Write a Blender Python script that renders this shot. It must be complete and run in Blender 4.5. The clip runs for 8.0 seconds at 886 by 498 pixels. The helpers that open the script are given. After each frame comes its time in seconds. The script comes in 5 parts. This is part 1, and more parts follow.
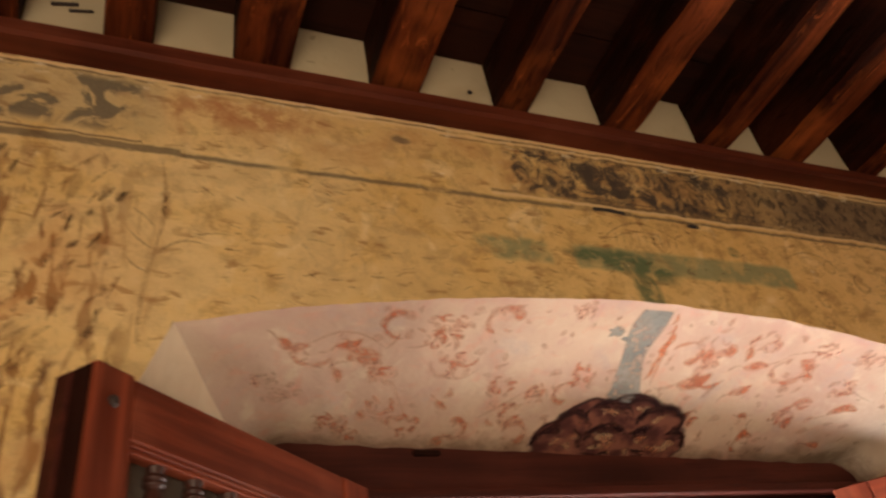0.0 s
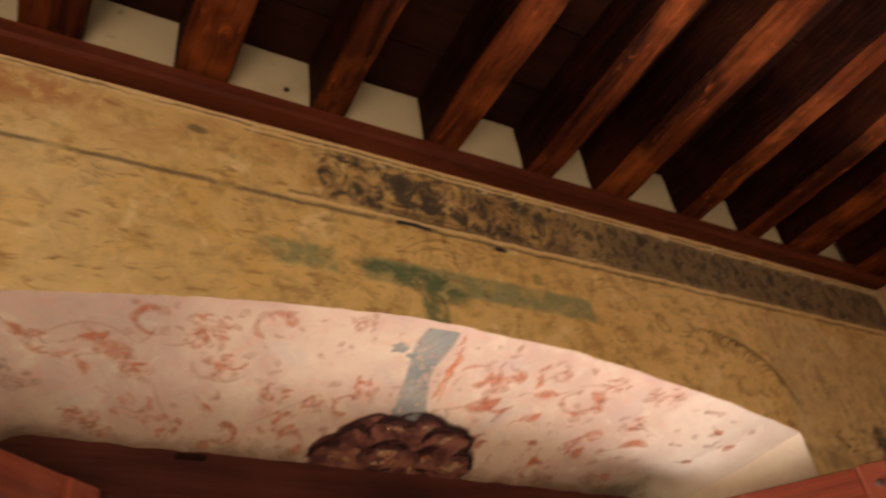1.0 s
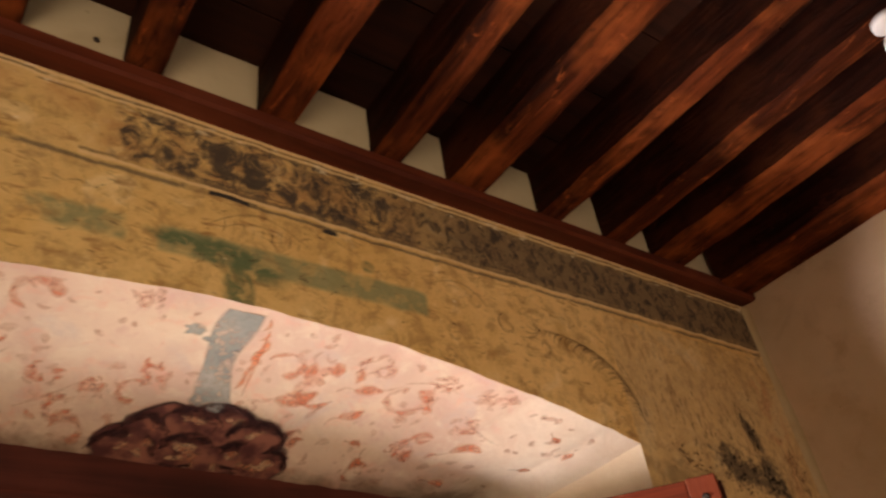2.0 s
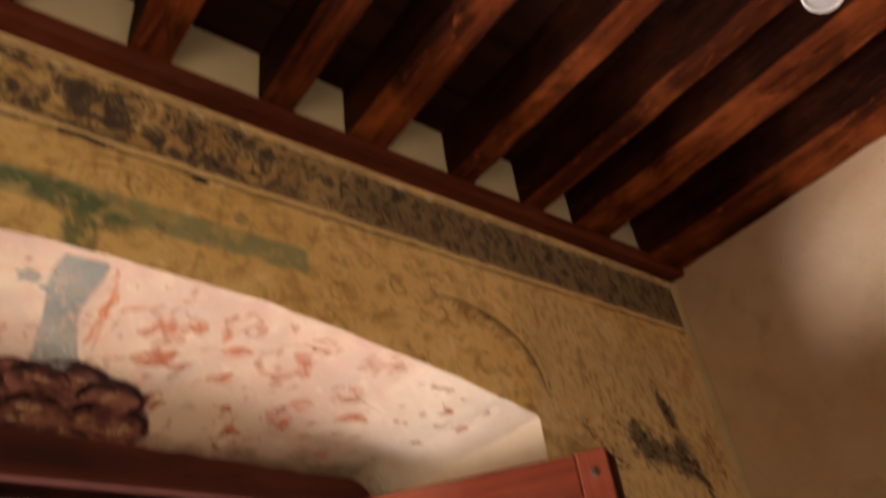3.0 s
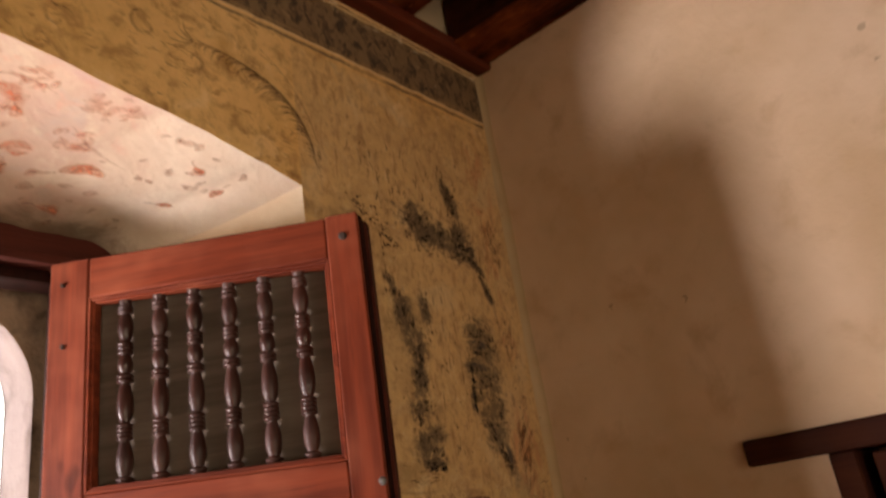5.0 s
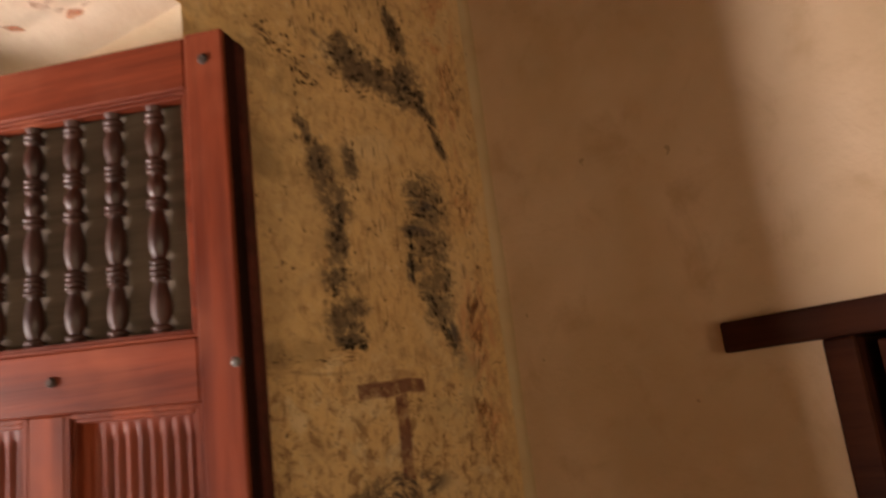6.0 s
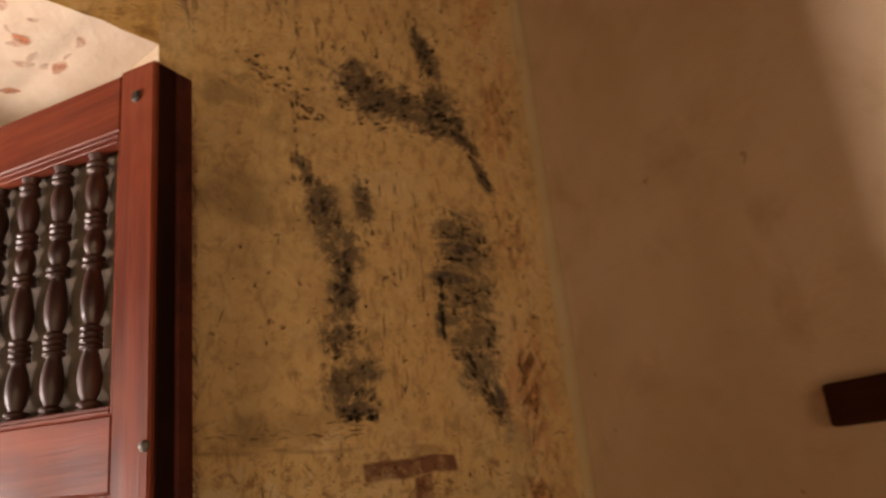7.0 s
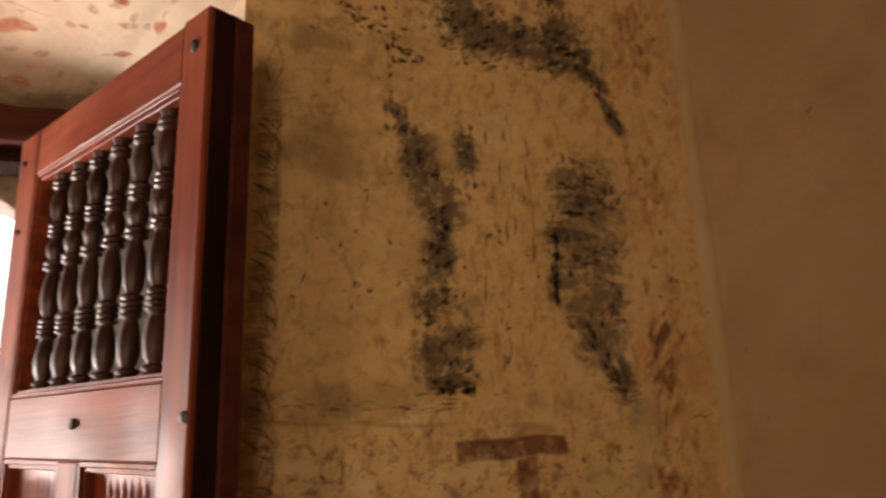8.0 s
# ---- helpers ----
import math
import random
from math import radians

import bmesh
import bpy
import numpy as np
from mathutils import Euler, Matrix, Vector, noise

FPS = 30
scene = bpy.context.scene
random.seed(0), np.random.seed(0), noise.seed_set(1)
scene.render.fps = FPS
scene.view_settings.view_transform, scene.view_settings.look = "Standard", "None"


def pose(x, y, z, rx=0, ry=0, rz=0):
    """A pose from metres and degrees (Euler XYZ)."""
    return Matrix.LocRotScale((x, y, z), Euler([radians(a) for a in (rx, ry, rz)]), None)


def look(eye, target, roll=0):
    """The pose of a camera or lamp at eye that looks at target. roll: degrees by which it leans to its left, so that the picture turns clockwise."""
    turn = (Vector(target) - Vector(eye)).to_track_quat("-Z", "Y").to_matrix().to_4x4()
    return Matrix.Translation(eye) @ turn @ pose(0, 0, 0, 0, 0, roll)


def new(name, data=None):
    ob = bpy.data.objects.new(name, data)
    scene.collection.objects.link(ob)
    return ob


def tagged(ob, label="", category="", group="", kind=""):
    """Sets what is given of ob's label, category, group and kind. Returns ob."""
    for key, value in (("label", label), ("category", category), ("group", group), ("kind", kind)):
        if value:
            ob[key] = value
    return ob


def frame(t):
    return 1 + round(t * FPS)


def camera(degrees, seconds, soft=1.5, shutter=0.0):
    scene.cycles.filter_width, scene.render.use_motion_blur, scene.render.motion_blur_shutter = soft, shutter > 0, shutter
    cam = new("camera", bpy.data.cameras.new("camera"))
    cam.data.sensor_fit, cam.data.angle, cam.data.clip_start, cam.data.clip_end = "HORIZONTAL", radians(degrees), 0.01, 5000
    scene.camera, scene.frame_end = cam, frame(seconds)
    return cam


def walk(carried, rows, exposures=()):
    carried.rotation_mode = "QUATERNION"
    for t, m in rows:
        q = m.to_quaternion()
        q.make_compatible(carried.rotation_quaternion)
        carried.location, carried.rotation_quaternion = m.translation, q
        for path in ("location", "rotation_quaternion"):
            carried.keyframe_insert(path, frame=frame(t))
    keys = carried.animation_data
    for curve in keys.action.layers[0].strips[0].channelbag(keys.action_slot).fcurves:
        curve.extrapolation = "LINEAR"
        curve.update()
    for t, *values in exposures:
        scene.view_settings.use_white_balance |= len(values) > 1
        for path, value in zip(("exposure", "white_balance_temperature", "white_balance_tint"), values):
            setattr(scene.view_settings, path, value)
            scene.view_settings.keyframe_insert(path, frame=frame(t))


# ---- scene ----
cam = camera(60.9, 8.0, soft=2.3, shutter=0.5)
PATH = [
    (0, (-2.89, -1.097, 1.787), (-2.176, 0.341, 2.98), -10.5),
    (0.3, (-2.796, -1.132, 1.791), (-2.069, 0.313, 2.968), -8.3),
    (0.5, (-2.751, -1.147, 1.781), (-1.97, 0.266, 2.962), -7.9),
    (0.7, (-2.702, -1.139, 1.768), (-1.863, 0.233, 2.957), -8.1),
    (1, (-2.608, -1.189, 1.77), (-1.72, 0.157, 2.953), -8.9),
    (1.2, (-2.558, -1.196, 1.758), (-1.625, 0.094, 2.969), -7.5),
    (1.5, (-2.462, -1.188, 1.766), (-1.517, 0.101, 2.968), -7.2),
    (1.7, (-2.406, -1.196, 1.76), (-1.408, 0.07, 2.945), -8.2),
    (2.8, (-2.092, -1.192, 1.77), (-1.057, -0.013, 3.01), -10.6),
    (3, (-2.058, -1.204, 1.748), (-0.988, 0.026, 2.907), -8.6),
    (3.5, (-2.027, -1.205, 1.711), (-0.792, 0.067, 2.637), -7.9),
    (3.7, (-2.009, -1.205, 1.694), (-0.748, 0.087, 2.555), -7.7),
    (4, (-2.021, -1.184, 1.68), (-0.73, 0.09, 2.523), -7.9),
    (4.5, (-1.966, -1.195, 1.667), (-0.513, -0.05, 2.427), -8.0),
    (4.7, (-1.906, -1.192, 1.651), (-0.435, -0.067, 2.407), -9.0),
    (5.8, (-1.439, -1.202, 1.669), (-0.089, 0.19, 2.156), -6.8),
    (6, (-1.373, -1.169, 1.662), (0.02, 0.2, 2.092), -7.0),
    (6.3, (-1.237, -1.171, 1.654), (0.067, 0.285, 2.079), -7.5),
    (6.5, (-1.157, -1.169, 1.687), (0.046, 0.362, 2.143), -6.8),
    (6.7, (-1.063, -1.191, 1.69), (0.067, 0.365, 2.241), -7.5),
    (7, (-0.98, -1.166, 1.686), (0.013, 0.46, 2.293), -6.2),
    (7.2, (-0.91, -1.151, 1.684), (-0.046, 0.56, 2.254), -2.9),
    (7.5, (-0.848, -1.12, 1.696), (-0.061, 0.639, 2.232), -1.3),
    (7.7, (-0.805, -1.107, 1.713), (-0.134, 0.697, 2.257), -1.7),
    (8, (-0.762, -1.101, 1.718), (-0.271, 0.763, 2.251), -2.1),
]
walk(cam, [(t, look(eye, target, roll)) for t, eye, target, roll in PATH],
     exposures=((0, 0.0, 6500, 10), (1.7, 0.02, 6550, 10), (3, -0.12, 6600, 10), (3.5, -0.10, 6500, 10), (4.5, -0.04, 6500, 10), (5.8, 0.03, 6900, 10), (6.5, 0.06, 7100, 10), (8, 0.09, 7150, 10)))

# ---- world, sun, large lights ----
world = bpy.data.worlds.new("sky")
scene.world = world
world.use_nodes = True
wn = world.node_tree.nodes
sky = wn.new("ShaderNodeTexSky")
sky.sky_type = "NISHITA"
sky.sun_disc = False
sky.sun_elevation = radians(52)
sky.sun_rotation = radians(200)
wn["Background"].inputs[1].default_value = 0.15
world.node_tree.links.new(sky.outputs[0], wn["Background"].inputs[0])

sun_data = bpy.data.lights.new("sun", "SUN")
sun_data.energy, sun_data.angle, sun_data.color = 5.0, radians(0.5), (1.0, 0.94, 0.86)
sun = new("sun", sun_data)
sun.matrix_world = look((-3, -8, 12), (-1.8, 2, 0))


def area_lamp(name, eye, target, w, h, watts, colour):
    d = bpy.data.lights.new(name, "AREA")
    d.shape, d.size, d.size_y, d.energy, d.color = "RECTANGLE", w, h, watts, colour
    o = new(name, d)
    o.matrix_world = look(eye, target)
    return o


# daylight off the sunlit wall across the court, seen through the window
window_lamp = area_lamp("window_daylight", (-2.60, 0.92, 1.62), (-0.40, -0.45, 2.75), 0.36, 0.62, 23.5, (1.0, 0.87, 0.87))
window_lamp.data.spread = radians(98)
# daylight thrown up by the sunlit floor of the court
court_lamp = area_lamp("court_daylight", (-1.98, 1.25, 0.62), (-0.60, -1.30, 3.05), 1.2, 1.0, 4.3, (1.0, 0.88, 0.80))
court_lamp.data.spread = radians(48)
# open sky in the window
area_lamp("window_skylight", (-1.50, 0.70, 1.50), (-2.75, -0.4, 2.1), 0.6, 1.4, 9.5, (1.0, 0.90, 0.80)).data.spread = radians(120)
# fill lamp added low in the recess to brighten the soffit from below
area_lamp("soffit_fill", (-1.80, 0.20, 0.28), (-1.45, -0.10, 3.0), 1.15, 0.35, 2.2, (1.0, 0.86, 0.76)).data.spread = radians(105)
# fill lamps for the mural and corner, in unseen openings added behind the camera
mural_fill_lamp = area_lamp("mural_fill", (-3.55, -3.36, 0.95), (-3.0, 0, 2.1), 1.15, 1.7, 19.3, (1.0, 0.77, 0.54))
mural_fill_lamp.data.spread = radians(88)
corner_fill_lamp = area_lamp("corner_fill", (-1.45, -3.38, 1.45), (-1.2, 0, 2.05), 0.8, 1.1, 4.0, (1.0, 0.77, 0.54))
corner_fill_lamp.data.spread = radians(78)


# ---- materials ----
class Nodes:
    """A small builder for node materials."""

    def __init__(self, name, rough=0.7, metal=0.0, spec=0.3):
        self.mat = bpy.data.materials.new(name)
        self.mat.use_nodes = True
        self.tree = self.mat.node_tree
        self.bsdf = self.tree.nodes["Principled BSDF"]
        self.bsdf.inputs["Roughness"].default_value = rough
        self.bsdf.inputs["Metallic"].default_value = metal
        self.bsdf.inputs["Specular IOR Level"].default_value = spec
        geo = self.tree.nodes.new("ShaderNodeNewGeometry")
        self.pos = geo.outputs["Position"]
        self.island = geo.outputs["Random Per Island"]
        self.obj = self.tree.nodes.new("ShaderNodeTexCoord").outputs["Object"]
        self.rand = self.tree.nodes.new("ShaderNodeObjectInfo").outputs["Random"]

    def link(self, a, b):
        self.tree.links.new(a, b)

    def put(self, socket, v):
        if isinstance(v, bpy.types.NodeSocket):
            self.link(v, socket)
        else:
            socket.default_value = v

    def math(self, op, a, b=0.0, c=0.0, clamp=False):
        n = self.tree.nodes.new("ShaderNodeMath")
        n.operation, n.use_clamp = op, clamp
        for s, v in zip(n.inputs, (a, b, c)):
            self.put(s, v)
        return n.outputs[0]

    def vmath(self, op, a, b):
        n = self.tree.nodes.new("ShaderNodeVectorMath")
        n.operation = op
        self.put(n.inputs[0], a)
        self.put(n.inputs[1], b)
        return n.outputs[0]

    def mapping(self, vec, scale=(1, 1, 1), rot=(0, 0, 0), loc=(0, 0, 0)):
        n = self.tree.nodes.new("ShaderNodeMapping")
        self.link(vec, n.inputs[0])
        n.inputs["Scale"].default_value = scale
        n.inputs["Rotation"].default_value = [radians(a) for a in rot]
        n.inputs["Location"].default_value = loc
        return n.outputs[0]

    def noise(self, vec, scale, detail=4.0, rough=0.55, distort=0.0, colour=False):
        n = self.tree.nodes.new("ShaderNodeTexNoise")
        self.link(vec, n.inputs["Vector"])
        n.inputs["Scale"].default_value = scale
        n.inputs["Detail"].default_value = detail
        n.inputs["Roughness"].default_value = rough
        n.inputs["Distortion"].default_value = distort
        return n.outputs["Color" if colour else "Fac"]

    def ramp(self, v, lo, hi, a=0.0, b=1.0):
        n = self.tree.nodes.new("ShaderNodeMapRange")
        n.interpolation_type = "SMOOTHSTEP"
        self.put(n.inputs[0], v)
        for i, x in enumerate((lo, hi, a, b)):
            n.inputs[1 + i].default_value = x
        return n.outputs[0]

    def mix(self, f, a, b, kind="MIX"):
        n = self.tree.nodes.new("ShaderNodeMix")
        n.data_type, n.blend_type = "RGBA", kind
        self.put(n.inputs["Factor"], f)
        for s, v in ((n.inputs[6], a), (n.inputs[7], b)):
            self.put(s, (*v, 1) if isinstance(v, tuple) else v)
        return n.outputs[2]

    def times(self, *masks):
        m = masks[0]
        for o in masks[1:]:
            m = self.math("MULTIPLY", m, o)
        return m

    def colour(self, c):
        self.put(self.bsdf.inputs["Base Color"], (*c, 1) if isinstance(c, tuple) else c)

    def bump(self, h, strength=0.3, dist=0.01):
        n = self.tree.nodes.new("ShaderNodeBump")
        n.inputs["Strength"].default_value = strength
        n.inputs["Distance"].default_value = dist
        self.put(n.inputs["Height"], h)
        self.link(n.outputs[0], self.bsdf.inputs["Normal"])


def wood(name, dark, mid, light, axis, rough=0.5, spec=0.35, wear=0.3, fine=1.0, bump=0.25, hewn=False):
    """Wood with grain along the object's axis 0, 1 or 2."""
    m = Nodes(name, rough, 0, spec)
    s = [26.0 * fine] * 3
    s[axis] = 1.6 * fine
    comb = m.tree.nodes.new("ShaderNodeCombineXYZ")
    shift = m.vmath("ADD", m.obj, comb.outputs[0])
    for i in range(3):
        m.link(m.math("MULTIPLY", m.rand, 7.0 + i), comb.inputs[i])
    grain = m.noise(m.mapping(shift, tuple(s)), 1.0, 5, 0.6, 0.4)
    big = m.noise(shift, 4.5, 3, 0.6)
    s2 = [90.0 * fine] * 3
    s2[axis] = 5.0 * fine
    fibre = m.noise(m.mapping(shift, tuple(s2)), 1.0, 3, 0.6)
    c = m.mix(m.ramp(grain, 0.3, 0.7), dark, mid)
    c = m.mix(m.math("MULTIPLY", m.ramp(big, 0.45, 0.75), wear), c, light)
    c = m.mix(m.math("MULTIPLY", m.ramp(fibre, 0.58, 0.72), 0.5), c, dark)
    # scuffs and small knots
    knot = m.ramp(m.noise(m.mapping(shift, tuple(6 + 6 * (i != axis) for i in range(3))), 1.0, 2, 0.5), 0.70, 0.76)
    c = m.mix(m.math("MULTIPLY", knot, 0.35 if hewn else 0.6), c, tuple(0.35 * x for x in dark))
    if hewn:
        # adze marks, drips and gouges
        s3 = [34.0, 34.0, 34.0]
        s3[axis] = 9.0
        gouge = m.noise(m.mapping(shift, tuple(s3)), 1.0, 5, 0.7, 0.8)
        c = m.mix(m.math("MULTIPLY", m.ramp(gouge, 0.56, 0.68), 0.5), c, tuple(0.6 * x for x in dark))
        c = m.mix(m.math("MULTIPLY", m.ramp(gouge, 0.42, 0.32), 0.55), c, light)
        grain = m.math("ADD", grain, m.math("MULTIPLY", gouge, -2.0))
    m.colour(c)
    m.link(m.ramp(big, 0.3, 0.7, rough - 0.08, rough + 0.14), m.bsdf.inputs["Roughness"])
    m.bump(m.math("ADD", grain, m.math("MULTIPLY", fibre, 0.6)), bump, 0.004)
    return m.mat


def plain(name, c, rough=0.6, metal=0.0, spec=0.3, vary=0.2, scale=20.0):
    m = Nodes(name, rough, metal, spec)
    n = m.noise(m.obj, scale, 4)
    m.colour(m.mix(m.ramp(n, 0.3, 0.7), tuple(x * (1 - vary) for x in c), c))
    m.bump(n, 0.15, 0.003)
    return m.mat


def plaster(name, base, second, stain, stain_amount=0.3, bump=0.35):
    m = Nodes(name, 0.9, 0, 0.15)
    big = m.noise(m.pos, 1.7, 4, 0.6)
    mid = m.noise(m.pos, 7.0, 5, 0.6, 0.3)
    fine = m.noise(m.pos, 60.0, 4, 0.65)
    c = m.mix(m.ramp(big, 0.35, 0.68), base, second)
    c = m.mix(m.math("MULTIPLY", m.ramp(mid, 0.5, 0.75), stain_amount), c, stain)
    spots = m.ramp(m.noise(m.pos, 26.0, 2, 0.5), 0.735, 0.76)
    c = m.mix(m.math("MULTIPLY", spots, 0.45), c, tuple(0.45 * x for x in stain))
    m.colour(c)
    h = m.math("ADD", m.math("MULTIPLY", mid, 1.0), m.math("MULTIPLY", fine, 0.25))
    m.bump(h, bump, 0.012)
    return m.mat


MAT_LEAF = wood("red_brown_leaf_wood", (0.090, 0.017, 0.008), (0.215, 0.045, 0.019), (0.33, 0.098, 0.047), 2, 0.50, 0.13, 0.45)
MAT_RAIL = wood("red_brown_rail_wood", (0.090, 0.017, 0.008), (0.215, 0.045, 0.019), (0.33, 0.098, 0.047), 0, 0.50, 0.13, 0.45)
MAT_TURNED = wood("dark_turned_wood", (0.020, 0.006, 0.004), (0.052, 0.016, 0.010), (0.10, 0.036, 0.025), 2, 0.42, 0.42, 0.4)
# one joist wood in two tones: sides darker, undersides lighter, as light falls
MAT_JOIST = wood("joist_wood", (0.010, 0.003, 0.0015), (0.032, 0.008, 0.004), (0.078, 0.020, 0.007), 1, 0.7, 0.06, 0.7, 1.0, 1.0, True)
MAT_JOIST_LIT = wood("lit_scraped_joist_wood", (0.016, 0.004, 0.002), (0.14, 0.031, 0.009), (0.38, 0.100, 0.025), 1, 0.72, 0.05, 0.6, 1.0, 1.0, True)
MAT_BOARD = wood("ceiling_board_wood", (0.014, 0.005, 0.003), (0.035, 0.011, 0.006), (0.06, 0.020, 0.010), 0, 0.75, 0.08, 0.4, 0.6, 0.4)
MAT_PLATE = wood("wall_plate_wood", (0.060, 0.013, 0.007), (0.125, 0.029, 0.013), (0.18, 0.052, 0.027), 0, 0.6, 0.1, 0.5, 0.7)
MAT_FRAME = wood("window_frame_wood", (0.028, 0.007, 0.005), (0.070, 0.016, 0.010), (0.11, 0.029, 0.019), 0, 0.6, 0.12, 0.3)
MAT_DARKWOOD = wood("dark_lintel_wood", (0.022, 0.006, 0.003), (0.05, 0.014, 0.006), (0.085, 0.026, 0.012), 1, 0.65, 0.1, 0.4)
# wood coloured near black, standing in for shade on edges, moulding and posts
MAT_SHADED_WOOD = wood("shaded_edge_wood", (0.008, 0.003, 0.002), (0.020, 0.006, 0.004), (0.035, 0.011, 0.007), 2, 0.7, 0.06, 0.4)
MAT_BACKING = wood("grey_brown_backing", (0.075, 0.057, 0.044), (0.13, 0.102, 0.080), (0.18, 0.144, 0.115), 0, 0.9, 0.1, 0.6, 1.4)
# bead wood brightened in its colour, as if lit from outside
MAT_BEAD = wood("lit_orange_bead_wood", (0.25, 0.075, 0.030), (0.48, 0.19, 0.085), (0.62, 0.33, 0.19), 2, 0.5, 0.2, 0.5)
MAT_IRON = plain("dark_iron", (0.055, 0.038, 0.032), 0.7, 0.2)
MAT_STEEL = plain("worn_steel", (0.16, 0.15, 0.14), 0.55, 0.3)
MAT_WALL = plaster("cream_plaster", (0.565, 0.40, 0.238), (0.70, 0.525, 0.355), (0.47, 0.31, 0.175), 0.6, 0.55)
MAT_INFILL = plaster("white_plaster", (0.50, 0.41, 0.26), (0.56, 0.46, 0.30), (0.40, 0.31, 0.19), 0.45)
MAT_ROUGH = plaster("rough_stone", (0.25, 0.18, 0.125), (0.36, 0.275, 0.20), (0.050, 0.034, 0.024), 1.0, 1.0)
MAT_STONE = plaster("white_stone", (0.30, 0.245, 0.225), (0.25, 0.205, 0.19), (0.13, 0.10, 0.085), 0.8, 1.0)
MAT_FLOOR = plaster("terracotta_floor", (0.34, 0.17, 0.10), (0.40, 0.21, 0.13), (0.22, 0.10, 0.06), 0.5)
class Paint(Nodes):
    """Wall paint: shapes laid on plaster in the wall's own x and z, with ragged edges."""

    def plane(self, warp=0.02, scale=14.0, lean=False):
        n = self.noise(self.pos, scale, 4, 0.6)
        k = self.noise(self.mapping(self.pos, (1, 1, 1), (0, 0, 0), (5, 3, 2)), scale, 4, 0.6)
        sep = self.tree.nodes.new("ShaderNodeSeparateXYZ")
        self.link(self.pos, sep.inputs[0])
        com = self.tree.nodes.new("ShaderNodeCombineXYZ")
        x = sep.outputs[0]
        if lean:
            x = self.math("ADD", x, self.math("MULTIPLY_ADD", self.math("DIVIDE", self.math("SUBTRACT", 2.05, sep.outputs[2]), 0.3, clamp=True), 0.022, 0.013))
        self.link(self.math("ADD", x, self.math("MULTIPLY_ADD", n, warp, -warp / 2)), com.inputs[0])
        self.link(self.math("ADD", sep.outputs[2], self.math("MULTIPLY_ADD", k, warp, -warp / 2)), com.inputs[2])
        self.flat = com.outputs[0]

    def local(self, cx, cz, rx, rz, turn):
        n = self.tree.nodes.new("ShaderNodeMapping")
        n.vector_type = "TEXTURE"
        self.link(self.flat, n.inputs[0])
        n.inputs["Location"].default_value = (cx, 0, cz)
        n.inputs["Rotation"].default_value = (0, radians(-turn), 0)
        n.inputs["Scale"].default_value = (rx, 1, rz)
        return n.outputs[0]

    def ellipse(self, cx, cz, rx, rz, turn=0.0, soft=0.35):
        n = self.tree.nodes.new("ShaderNodeVectorMath")
        n.operation = "LENGTH"
        self.link(self.local(cx, cz, rx, rz, turn), n.inputs[0])
        return self.ramp(n.outputs["Value"], 1 - soft, 1 + soft, 1.0, 0.0)

    def rect(self, x0, x1, z0, z1, soft=0.12, turn=0.0):
        sep = self.tree.nodes.new("ShaderNodeSeparateXYZ")
        self.link(self.vmath("ABSOLUTE", self.local((x0 + x1) / 2, (z0 + z1) / 2, (x1 - x0) / 2, (z1 - z0) / 2, turn), (0, 0, 0)), sep.inputs[0])
        ax, az = (x1 - x0) / 2, (z1 - z0) / 2
        k = min(ax, az)
        a = self.ramp(sep.outputs[0], 1 - soft * k / ax, 1 + soft * k / ax, 1.0, 0.0)
        b = self.ramp(sep.outputs[2], 1 - soft * k / az, 1 + soft * k / az, 1.0, 0.0)
        return self.math("MULTIPLY", a, b)

    def union(self, masks):
        m = masks[0]
        for o in masks[1:]:
            m = self.math("MAXIMUM", m, o)
        return m

def panel_lean(z):
    """How far west the old drawing in the corner panel strays from plumb at a height."""
    return 0.013 + 0.022 * min(1.0, max(0.0, (2.05 - z) / 0.3))


